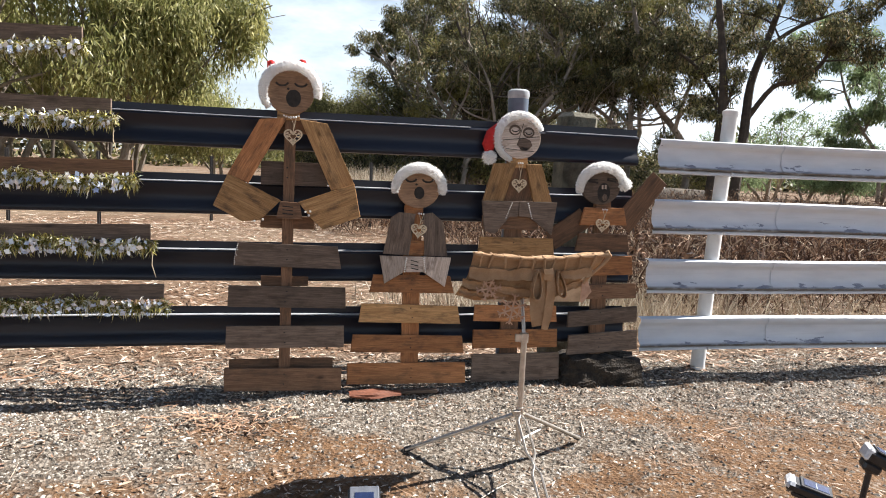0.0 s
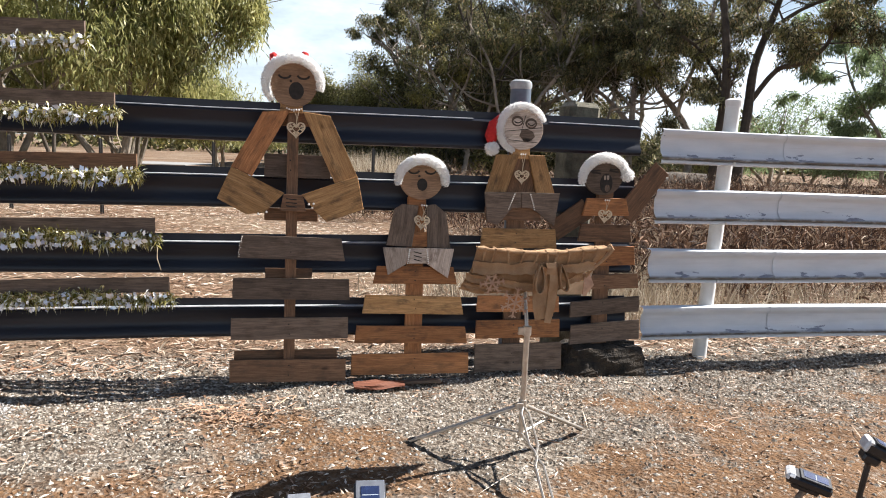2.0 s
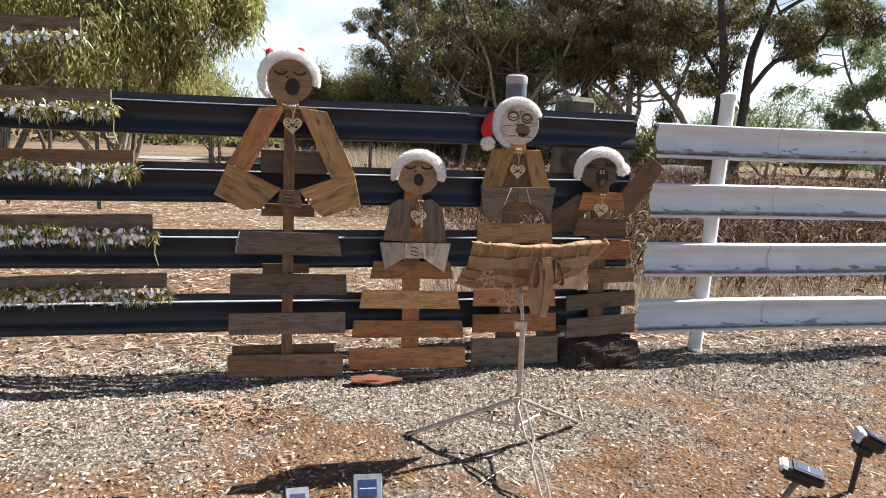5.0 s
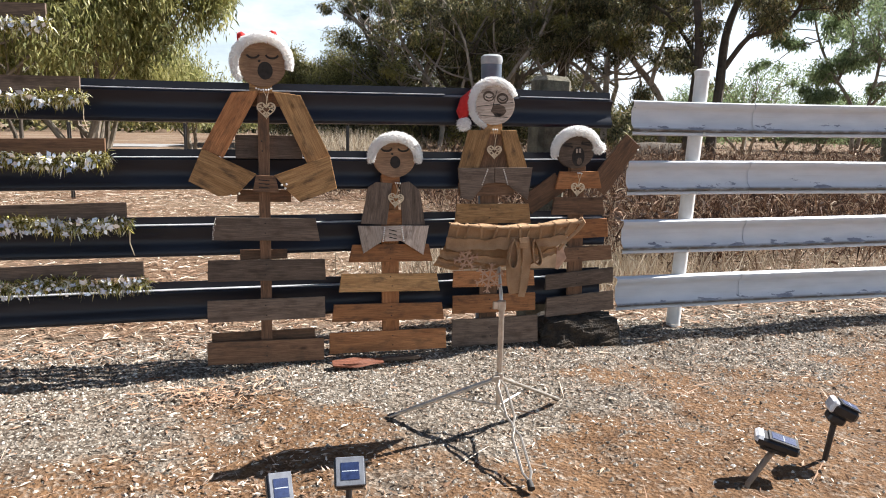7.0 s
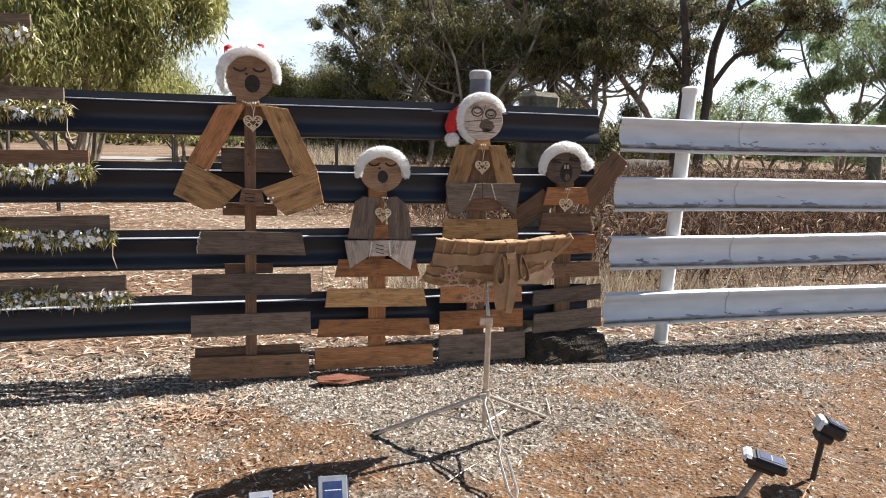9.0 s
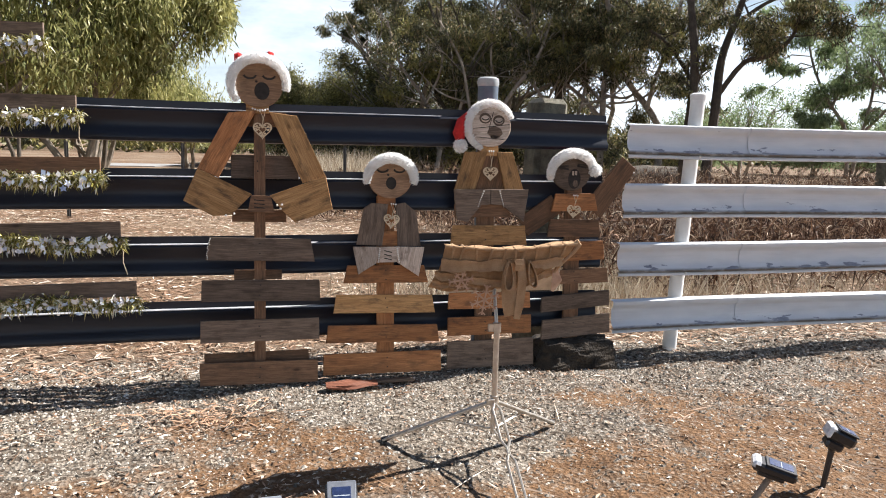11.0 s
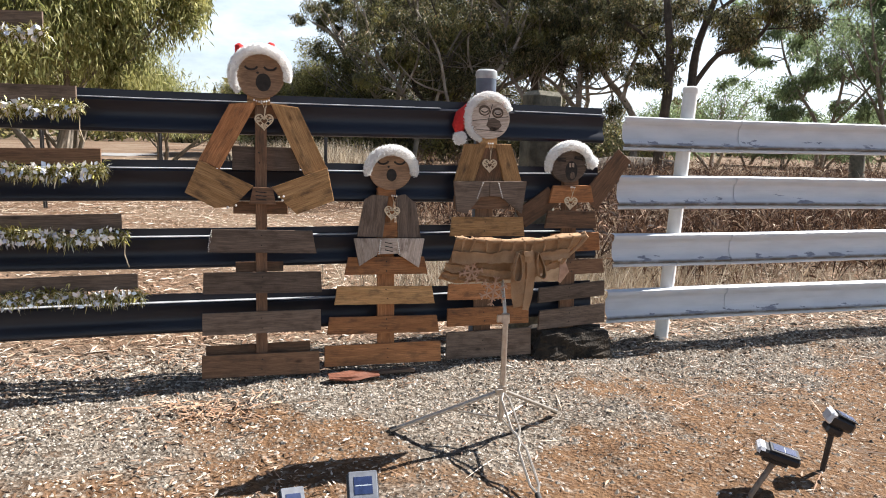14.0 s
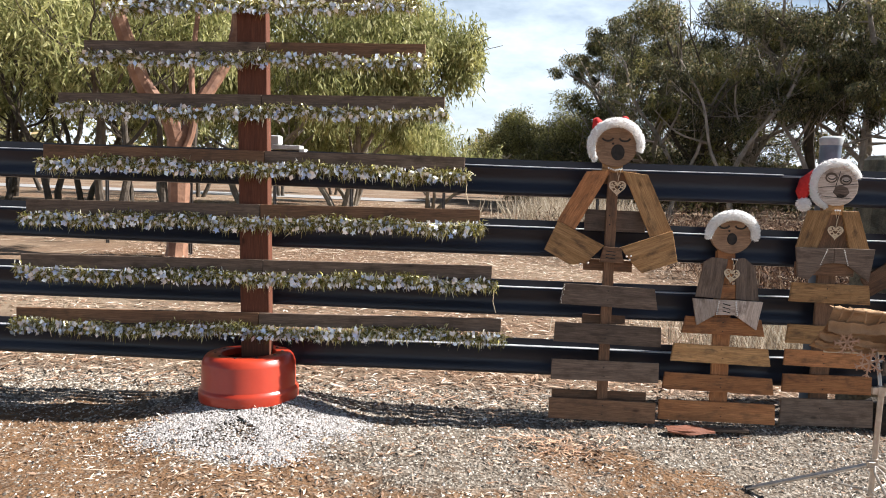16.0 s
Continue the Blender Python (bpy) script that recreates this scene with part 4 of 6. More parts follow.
def heart(x, y, z, sc, up, tilt, label):
    root = empty("heart_ornament", label, "ornament", "hearts on the figures", (x, y, z))
    root.rotation_euler = (0, radians(tilt), 0)
    s = Shape()
    heart_band(s, sc, 0.008, 0)
    s.make("outer_heart", PLY, root)
    s = Shape()
    heart_band(s, sc * 0.42, 0.005, 0)
    s.make("inner_heart", PLY, root)
    s = Shape()
    for k in range(12):
        a, b = heart_curve((k + 0.5) / 12, sc * 0.40), heart_curve((k + 0.5) / 12 + 0.03 * (-1) ** k, sc * 0.88)
        s.board(a[0], a[1], b[0], b[1], 0.004, 0.0005, 0, thick=0.003)
        c = heart_curve((k + 0.5) / 12, sc * 0.66)
        s.disc(c[0], c[1], 0.006, 0.005, 0.0005, 0.003, 0, 8)
    s.make("fretwork", PLY, root)
    s = Shape()
    s.tube([(0, 0.002, sc * 0.2), (0.003, -0.001, sc * 0.2 + up * 0.5), (-0.012, -0.002, sc * 0.2 + up)], 0.0015, 5)
    s.tube([(0, 0.002, sc * 0.2), (0.006, -0.001, sc * 0.2 + up * 0.5), (0.014, -0.002, sc * 0.2 + up)], 0.0015, 5)
    s.make("string", STRING, root)
    s = Shape()
    for k in range(3):
        s.ball((-0.012 + 0.012 * k, -0.003, sc * 0.2 + up), 0.005, 0, 4)
    s.make("beads", BEAD, root)
    return root


heart(0.308, -0.158, 1.305, 0.098, 0.075, 0, "pale fretwork wooden heart hung on the tall figure")
heart(0.968, -0.118, 0.848, 0.092, 0.07, 6, "pale fretwork wooden heart hung on the small figure")
heart(1.516, -0.102, 1.105, 0.090, 0.10, 0, "pale fretwork wooden heart hung on the middle figure")
heart(2.020, -0.098, 0.898, 0.090, 0.07, 4, "pale fretwork wooden heart hung on the waving figure")


# ---- plank Christmas tree ----
tree = empty("plank_christmas_tree", "tree of weathered boards on a red-brown post, hung with tinsel", "christmas tree")
s = Shape()
s.box((-1.668, -0.155, 1.42), (0.160, 0.076, 2.54), 0, pose(0, 0, 0, 0, -1.4, 0).to_3x3(), 0.05)
s.make("trunk", W_RED, tree, False, "red-brown stained timber post")
TIERS = [(0.450, -2.975, -0.290, 0.046), (0.750, -2.945, -0.352, 0.034), (1.052, -2.910, -0.428, 0.034), (1.352, -2.810, -0.520, 0.012),
         (1.632, -2.722, -0.640, 0.046), (1.912, -2.580, -0.752, 0.036), (2.185, -2.460, -0.812, 0.045)]
for k, (z, xl, xr, rise) in enumerate(TIERS):
    xm = -1.62 + 0.02 * (k % 2)
    zm = rise * (xm - xl) / (xr - xl)
    for a, b, za, zb in ((xl, xm - 0.002, z, z + zm), (xm + 0.002, xr, z + zm, z + rise)):
        s = Shape()
        s.prism([(a, za), (b, zb), (b, zb + 0.072), (a, za + 0.072)], -0.215, 0.021, 0)
        s.make("board", W_GREY if (k + (a > -2)) % 3 else W_BROWN, tree)


s = Shape()
pts = [(rr * math.cos(radians(72 * i + da)), 0.0, rr * math.sin(radians(72 * i + da))) for i in range(5) for rr, da in ((1.0, 0), (0.5, 36))]
s.add(pts + [(0, -0.12, 0), (0, 0.12, 0)], [[i, (i + 1) % 10, 10] for i in range(10)] + [[(i + 1) % 10, i, 11] for i in range(10)])
STAR_MESH = bpy.data.meshes.new("foil_star")
STAR_MESH.from_pydata(s.v, [], s.f)
STAR_MESH.materials.append(FOIL_STAR)


def garland(z, xl, xr, rise, k):
    g = empty("tinsel_garland", "gold-green tinsel garland with silver foil stars on a board", "garland", "garlands on the plank tree")
    n = int((xr - xl) * 3400)
    x = RNG.uniform(xl - 0.02, xr + 0.025, n)
    sag = 0.010 * np.sin(x * 6 + k) + 0.006 * np.sin(x * 17 + 2 * k)
    zc = z - 0.004 + rise * (x - xl) / (xr - xl) + sag
    base = np.stack([x, np.full(n, -0.236) + RNG.normal(size=n) * 0.006, zc + RNG.normal(size=n) * 0.012], 1)
    way = RNG.normal(size=(n, 3)) * np.array([0.7, 0.6, 1.0])
    flakes("fringe", blades(base, way, RNG.uniform(0.018, 0.050, n), RNG.uniform(0.0035, 0.0075, n), 0.3), TINSEL, g)
    s = Shape()
    for i in range(int((xr - xl) / 0.0068)):
        xx = random.uniform(xl, xr)
        r = random.uniform(0.007, 0.019)
        c = (xx, -0.248 - random.random() * 0.018, z + rise * (xx - xl) / (xr - xl) + random.uniform(-0.048, 0.026))
        m3 = Euler((random.uniform(-1, 1), random.uniform(0, 3), random.uniform(-1, 1))).to_matrix()
        s.add([m3 @ Vector(p) + Vector(c) for p in ((-r, 0, 0), (0, 0, -r * 0.7), (r, 0, 0), (0, 0, r * 0.7))], [[0, 1, 2, 3]])
    tagged(s.make("loose_foil", FOIL, g), kind="stuff")
    m = int((xr - xl) / 0.075)
    for i in range(m):
        xx = xl + (xr - xl) * (i + random.random()) / m
        ob = new("foil_star", STAR_MESH)
        ob.parent = g
        r = random.uniform(0.012, 0.023)
        ob.matrix_basis = Matrix.LocRotScale((xx, -0.252 - random.random() * 0.012, z + rise * (xx - xl) / (xr - xl) + random.uniform(-0.052, 0.0)),
                                             Euler((random.uniform(-0.7, 0.7), random.uniform(0, 1.2), random.uniform(-0.9, 0.9))), (r, r, r))
    s = Shape()
    s.tube([(xl - 0.02 + (xr - xl + 0.04) * i / 30, -0.236, z - 0.004 + rise * i / 30 + 0.006 * math.sin(i * 1.7)) for i in range(31)], 0.003, 5)
    s.make("cord", STRING, g)
    if k in (1, 3):
        s = Shape()
        s.tube([(xr, -0.238, z + rise), (xr + 0.015, -0.240, z + rise - 0.05), (xr + 0.012, -0.236, z + rise - 0.10), (xr + 0.03, -0.236, z + rise - 0.16)], 0.0022, 5)
        s.make("loose_end", STRING, g)


for k, (z, xl, xr, rise) in enumerate(TIERS):
    garland(z - 0.018, xl, xr, rise, k)

drum = empty("brake_drum", "orange-red painted truck brake drum holding the plank tree", "brake drum", "", (-1.656, -0.252, 0.110))
drum.rotation_euler = (radians(-2), radians(-1.5), 0)
s = Shape()
s.lathe([(0.258, -0.05), (0.266, -0.045), (0.268, 0.000), (0.264, 0.014), (0.255, 0.022), (0.253, 0.028), (0.249, 0.152), (0.247, 0.158), (0.237, 0.182), (0.224, 0.196), (0.208, 0.200),
         (0.152, 0.200), (0.146, 0.197), (0.144, 0.190), (0.144, 0.165), (0.20, 0.155), (0.226, 0.13), (0.236, 0.0)], (0, 0, 0.025), 96)
shell = s.make("shell", DRUM_RED, drum, True)
for i in range(10):
    s = Shape()
    a = 2 * math.pi * (i + 0.3) / 10
    s.lathe([(0.008, 0.192), (0.008, 0.2005), (0.0, 0.2005)], (0.178 * math.cos(a), 0.178 * math.sin(a), 0.0275), 10)
    s.make("bolt_hole", STAR_STEEL, shell)
# ---- music stand ----
HUB = Vector((1.182, -1.25, 0.237))
stand = empty("music_stand", "folding steel music stand draped with burlap", "music stand", "", (0, 0, 0))
s = Shape()
s.tube([(1.181, -1.25, 0.105), (1.184, -1.25, 0.545)], 0.0115, 12)
s.make("pole", STEEL, stand, True)
s = Shape()
s.tube([(1.184, -1.25, 0.50), (1.187, -1.225, 0.58), (1.190, -1.188, 0.655), (1.194, -1.160, 0.74)], 0.0075, 10)
s.make("upper_rod", STEEL, stand, True)
s = Shape()
s.tube([(1.183, -1.25, 0.520), (1.1835, -1.25, 0.556)], 0.017, 14)
s.box((1.160, -1.25, 0.538), (0.026, 0.012, 0.030), 0)
s.make("clamp_collar", STEEL, stand, True)
s = Shape()
s.tube([HUB + Vector((0, 0, -0.022)), HUB + Vector((0, 0, 0.020))], 0.017, 14)
s.box(HUB + Vector((-0.018, -0.01, 0)), (0.03, 0.02, 0.022), 0)
s.make("hub", STEEL, stand, True)
FEET = (Vector((0.775, -1.018, 0.012)), Vector((1.137, -1.749, 0.012)), Vector((1.560, -0.971, 0.012)))
for i, ft in enumerate(FEET):
    a = HUB + (ft - HUB).normalized() * 0.018
    side = (ft - a).cross(Vector((0, 0, 1))).normalized()
    s = Shape()
    if i == 1:
        # flat lattice leg: two strips that part and meet
        for sg in (-1, 1):
            pts = []
            for k in range(17):
                f = k / 16
                gap = 0.016 * (1 if 0.06 < f < 0.42 or 0.50 < f < 0.92 else 0.15)
                pts.append(a.lerp(ft, f) + side * gap * sg)
            s.tube(pts, 0.0052, 6)
    else:
        for sg in (-1, 1):
            s.tube([a + side * 0.007 * sg, ft + side * 0.007 * sg], 0.0075, 8)
    leg = s.make("leg", STEEL, stand, True)
    s = Shape()
    d = (ft - a).normalized()
    s.tube([ft - d * 0.03, ft + d * 0.004], [0.011, 0.013], 10)
    s.make("rubber_foot", STEEL_DARK, leg, True)
    s = Shape()
    low = Vector((1.181, -1.25, 0.118))
    s.tube([low, a.lerp(ft, 0.45)], 0.0045, 6)
    s.make("brace", STEEL, stand, True)


def draped(name, poly_rows, mat, parent, label="", thick=0.003, fold=0.006, wave=70.0):
    """A cloth sheet through rows of points, with soft upright folds."""
    rows = len(poly_rows)
    cols = 60
    grid = []
    for j, row in enumerate(poly_rows):
        line = []
        for i in range(cols + 1):
            f = i / cols * (len(row) - 1)
            k = min(int(f), len(row) - 2)
            p = Vector(row[k]).lerp(Vector(row[k + 1]), f - k)
            p.y += fold * (math.sin(wave * p.x + 2 * j) + 0.6 * math.sin(wave * 0.37 * p.x + j)) * (0.4 + 0.6 * j / rows)
            p.z += 0.004 * math.sin(41 * p.x + 1.3 * j)
            line.append(p)
        grid.append(line)
    s = Shape()
    vs = [p for line in grid for p in line] + [p + Vector((0, thick, 0)) for line in grid for p in line]
    w, o = cols + 1, rows * (cols + 1)
    fs = []
    for j in range(rows - 1):
        for i in range(cols):
            fs.append([j * w + i, (j + 1) * w + i, (j + 1) * w + i + 1, j * w + i + 1])
            fs.append([o + j * w + i, o + j * w + i + 1, o + (j + 1) * w + i + 1, o + (j + 1) * w + i])
    for i in range(cols):
        fs.append([i, i + 1, o + i + 1, o + i])
        b = (rows - 1) * w
        fs.append([b + i + 1, b + i, o + b + i, o + b + i + 1])
    s.add(vs, fs)
    return s.make(name, mat, parent, True, label)


YD = -1.258
s = Shape()
s.box((1.24, -1.175, 0.755), (0.47, 0.012, 0.22), 0, pose(0, 0, 0, 30, 0, 0).to_3x3())
s.make("desk", STEEL, stand)
cloth = draped("burlap_drape", [
    [(0.970, YD + 0.05, 0.866), (1.10, YD + 0.05, 0.858), (1.25, YD + 0.05, 0.854), (1.38, YD + 0.05, 0.862), (1.505, YD + 0.05, 0.880)],
    [(0.962, YD - 0.006, 0.868), (1.10, YD - 0.006, 0.855), (1.25, YD - 0.006, 0.848), (1.38, YD - 0.006, 0.858), (1.502, YD - 0.006, 0.874)],
    [(0.958, YD + 0.004, 0.834), (1.10, YD + 0.004, 0.822), (1.25, YD + 0.004, 0.815), (1.38, YD + 0.004, 0.826), (1.484, YD + 0.004, 0.830)],
    [(0.952, YD + 0.030, 0.786), (1.11, YD + 0.030, 0.784), (1.26, YD + 0.030, 0.780), (1.36, YD + 0.030, 0.780), (1.440, YD + 0.030, 0.786)],
    [(0.935, YD + 0.055, 0.742), (1.07, YD + 0.060, 0.734), (1.27, YD + 0.060, 0.731), (1.35, YD + 0.060, 0.735), (1.420, YD + 0.060, 0.748)],
    [(0.920, YD + 0.070, 0.705), (1.05, YD + 0.075, 0.690), (1.23, YD + 0.075, 0.690), (1.33, YD + 0.075, 0.696), (1.385, YD + 0.070, 0.722)],
    [(0.915, YD + 0.075, 0.690), (1.03, YD + 0.080, 0.672), (1.21, YD + 0.080, 0.676), (1.31, YD + 0.080, 0.682), (1.350, YD + 0.075, 0.698)]],
    BURLAP, stand, "wrinkled brown burlap drape", fold=0.007)


def rim(f):
    """Height of the drape's upper edge, f from 0 at one end to 1 at the other."""
    return 0.868 - 0.018 * math.sin(math.pi * min(f, 0.7) / 0.97) + 0.016 * max(0, (f - 0.65) / 0.35)


s = Shape()
s.tube([(0.960 + 0.545 * i / 20, YD - 0.010, rim(i / 20)) for i in range(21)], [0.0085 + 0.003 * math.sin(i * 2.3) for i in range(21)], 10)
s.make("rolled_edge", BURLAP, cloth, True)
# the free end curls over and runs down to the lace tag
s = Shape()
s.tube([(1.500, YD - 0.008, 0.886), (1.512, YD - 0.012, 0.868), (1.492, YD - 0.008, 0.838), (1.462, YD, 0.806), (1.432, YD + 0.008, 0.778), (1.418, YD + 0.012, 0.752)], [0.008, 0.010, 0.008, 0.006, 0.008, 0.005], 8)
s.make("curled_edge", BURLAP, cloth, True)
# upright pleats over the rim
for i in range(10):
    x = 0.990 + 0.050 * i + 0.010 * math.sin(i * 5.1)
    zt = rim((x - 0.96) / 0.545) + 0.001
    k = 0.014 * math.sin(i * 2.3) + 0.004
    s = Shape()
    s.tube([(x, YD + 0.012, zt + 0.006), (x + 0.2 * k, YD - 0.018, zt + 0.002), (x - 0.3 * k, YD - 0.011, zt - 0.030), (x - k, YD + 0.014, zt - 0.072)], [0.005, 0.006, 0.0045, 0.003], 6)
    s.make("fold", BURLAP, cloth, True)


def cloth_band(name, run, width, y, label=""):
    """A flat strip of cloth with a rolled upper and lower hem."""
    s = Shape()
    vs = []
    for i in range(31):
        f = i / 30 * (len(run) - 1)
        k = min(int(f), len(run) - 2)
        x, z = run[k][0] + (run[k + 1][0] - run[k][0]) * (f - k), run[k][1] + (run[k + 1][1] - run[k][1]) * (f - k)
        wob = 0.0025 * math.sin(9.0 * f + width * 300) + 0.0015 * math.sin(23 * f)
        w = width * (1 + 0.12 * math.sin(5 * f))
        for dy, dz in ((0.004, 0.5), (-0.002, 0.47), (0.001, 0.30), (0.003, 0.0), (0.000, -0.32), (-0.003, -0.47), (0.004, -0.5), (0.008, 0.0)):
            vs.append((x, y + dy, z + wob + dz * w))
    s.add(vs, [[8 * i + e, 8 * i + (e + 1) % 8, 8 * i + 8 + (e + 1) % 8, 8 * i + 8 + e] for i in range(30) for e in range(8)] + [list(range(7, -1, -1)), list(range(240, 248))])
    return s.make(name, BURLAP, cloth, True, label)


cloth_band("sash", [(0.948, 0.792), (1.10, 0.786), (1.24, 0.792)], 0.046, YD - 0.004)
cloth_band("sash", [(1.255, 0.790), (1.34, 0.788), (1.446, 0.800)], 0.038, YD - 0.004)
cloth_band("hanging_band", [(0.930, 0.752), (1.05, 0.728), (1.22, 0.708)], 0.030, YD + 0.022)
cloth_band("hanging_band", [(1.275, 0.708), (1.34, 0.728), (1.430, 0.758)], 0.026, YD + 0.022)
cloth_band("hanging_band", [(0.925, 0.716), (1.00, 0.702), (1.12, 0.694)], 0.022, YD + 0.044)


def ribbon(name, pts, width, parent, mat=BURLAP):
    s = Shape()
    vs = []
    for k, p in enumerate(pts):
        q = Vector(pts[min(k + 1, len(pts) - 1)]) - Vector(pts[max(k - 1, 0)])
        n = Vector((q.z, 0, -q.x)).normalized() if abs(q.x) + abs(q.z) > 1e-6 else Vector((1, 0, 0))
        w = width[k] if isinstance(width, (list, tuple)) else width
        vs += [Vector(p) + n * w / 2, Vector(p) - n * w / 2, Vector(p) - n * w / 2 + Vector((0, 0.003, 0)), Vector(p) + n * w / 2 + Vector((0, 0.003, 0))]
    fs = []
    for k in range(len(pts) - 1):
        for e in range(4):
            fs.append([4 * k + e, 4 * k + (e + 1) % 4, 4 * k + 4 + (e + 1) % 4, 4 * k + 4 + e])
    fs += [[3, 2, 1, 0], [4 * len(pts) - 4, 4 * len(pts) - 3, 4 * len(pts) - 2, 4 * len(pts) - 1]]
    s.add(vs, fs)
    return s.make(name, mat, parent)


YB = YD - 0.024
# two loops of doubled ribbon, seen edge on, and one wide frayed tail with a narrow one
for cx, wdt, h, top, tip in ((1.212, 0.046, 0.108, 0.806, -0.006), (1.296, 0.044, 0.098, 0.806, 0.016)):
    s = Shape()
    vs = []
    for k in range(25):
        a = 2 * math.pi * k / 24
        drop = (1 - math.cos(a)) / 2
        q = Vector((cx + tip * drop + wdt * 0.5 * math.sin(a) * (0.35 + 0.65 * drop), YB - 0.016 * drop, top - h * drop))
        out = Vector((math.sin(a), 0, math.cos(a))) * 0.0022
        vs += [q - out + Vector((0, -0.016, 0)), q + out + Vector((0, -0.016, 0)), q + out + Vector((0.004, 0.022, 0)), q - out + Vector((0.004, 0.022, 0))]
    s.add(vs, [[4 * k + e, 4 * k + (e + 1) % 4, 4 * k + 4 + (e + 1) % 4, 4 * k + 4 + e] for k in range(24) for e in range(4)])
    s.make("bow_loop", BURLAP, cloth, True)
ribbon("bow_tail", [(1.222, YB, 0.800), (1.214, YB - 0.006, 0.752), (1.216, YB - 0.003, 0.700), (1.222, YB - 0.006, 0.645), (1.232, YB, 0.592)], [0.030, 0.056, 0.062, 0.068, 0.060], cloth)
ribbon("bow_tail", [(1.262, YB - 0.006, 0.800), (1.268, YB - 0.012, 0.740), (1.264, YB - 0.010, 0.680), (1.258, YB - 0.012, 0.630), (1.250, YB - 0.008, 0.578)], [0.028, 0.036, 0.036, 0.034, 0.026], cloth)
ribbon("bow_knot", [(1.250, YB - 0.014, 0.816), (1.252, YB - 0.018, 0.796), (1.251, YB - 0.014, 0.772)], [0.040, 0.034, 0.044], cloth)


def lace(x, z, r, tilt):
    s = Shape()
    for k in range(6):
        a = radians(60 * k + tilt)
        s.board(x, z, x + r * math.cos(a), z + r * math.sin(a), 0.007, YD + 0.010, 0, thick=0.003)
        for f in (0.45, 0.8):
            c = (x + r * f * math.cos(a), z + r * f * math.sin(a))
            for sg in (-1, 1):
                b = a + sg * 0.9
                s.board(c[0], c[1], c[0] + r * 0.30 * math.cos(b), c[1] + r * 0.30 * math.sin(b), 0.0045, YD + 0.0105, 0, thick=0.003)
        b0, b1 = a, a + radians(60)
        s.board(x + r * 0.55 * math.cos(b0), z + r * 0.55 * math.sin(b0), x + r * 0.55 * math.cos(b1), z + r * 0.55 * math.sin(b1), 0.0045, YD + 0.0110, 0, thick=0.003)
    s.make("lace_snowflake", LACE, cloth)


lace(1.032, 0.730, 0.050, 8)
lace(1.130, 0.650, 0.060, 20)
ribbon("lace_tag", [(1.424, YD + 0.014, 0.768), (1.432, YD + 0.008, 0.724), (1.414, YD + 0.012, 0.676)], [0.02, 0.044, 0.012], cloth, LACE)


# ---- solar spotlights ----
def solar_light(head, foot, yaw, pitch, roll, stake_mat, label, size=(0.088, 0.105, 0.036), cap=True, deep=0.03):
    root = empty("solar_spotlight", label, "solar light", "solar lights in front of the figures", head)
    r3 = Matrix.Rotation(radians(yaw), 3, "Z") @ Matrix.Rotation(radians(pitch), 3, "X") @ Matrix.Rotation(radians(roll), 3, "Y")
    w, l, t = size
    s = Shape()
    s.box((0, 0, 0), (w, l, t), 0, r3, 0.25)
    s.box(r3 @ Vector((0, 0.006, -t / 2 - deep / 2 + 0.004)), (w * 0.82, l * 0.62, deep), 0, r3, 0.25)
    body = s.make("lamp_housing", PLASTIC, root)
    s = Shape()
    y0 = -0.12 * l if cap else 0.0
    s.box(r3 @ Vector((0, y0, t / 2 + 0.002)), (w * 0.9, l * (0.70 if cap else 0.92), 0.006), 0, r3, 0.3)
    s.make("bezel", GREYPL if not cap else PLASTIC, body)
    for i in (-1, 1):
        s = Shape()
        s.box(r3 @ Vector((0, y0 + i * l * 0.145, t / 2 + 0.0055)), (w * 0.58, l * 0.26, 0.002), 0, r3)
        s.make("solar_cell", PANEL, body)
    s = Shape()
    s.box(r3 @ Vector((0, y0, t / 2 + 0.0062)), (w * 0.5, 0.003, 0.0012), 0, r3)
    s.make("cell_line", PANEL_LINE, body)
    if cap:
        s = Shape()
        s.box(r3 @ Vector((0, l * 0.40, 0.004)), (w * 0.98, l * 0.24, t * 0.98), 0, r3, 0.3)
        s.make("lens", LENS, body)
    s = Shape()
    f = Vector(foot) - Vector(head)
    start = r3 @ Vector((0, 0.0, -t / 2 - deep * 0.8))
    s.tube([start, start.lerp(f, 0.10), f.lerp(start, 0.15), f + Vector((0, 0, -0.05))], [0.012, 0.011, 0.010, 0.006], 10)
    s.make("stake", stake_mat, root)
    s = Shape()
    s.ball(start, 0.017, 0, 6)
    s.make("swivel", PLASTIC, root, True)
    return root


solar_light((0.287, -1.80, 0.128), (0.290, -1.785, 0.0), 6, 50, 8, PLASTIC, "black solar spotlight with a small panel, in the gravel", (0.080, 0.105, 0.040), False)
solar_light((0.503, -1.81, 0.165), (0.500, -1.79, 0.0), -4, 48, 0, PLASTIC, "grey-rimmed solar spotlight with a blue panel", (0.098, 0.098, 0.040), False)
solar_light((2.035, -1.845, 0.135), (1.870, -1.90, 0.0), 58, 14, -6, STAKE, "solar spotlight tilted on a pale stake", (0.078, 0.150, 0.034), True, 0.018)
solar_light((2.335, -1.815, 0.222), (2.300, -1.79, 0.0), 66, 24, -4, PLASTIC, "black solar spotlight on a black stake", (0.070, 0.105, 0.050), True, 0.036)

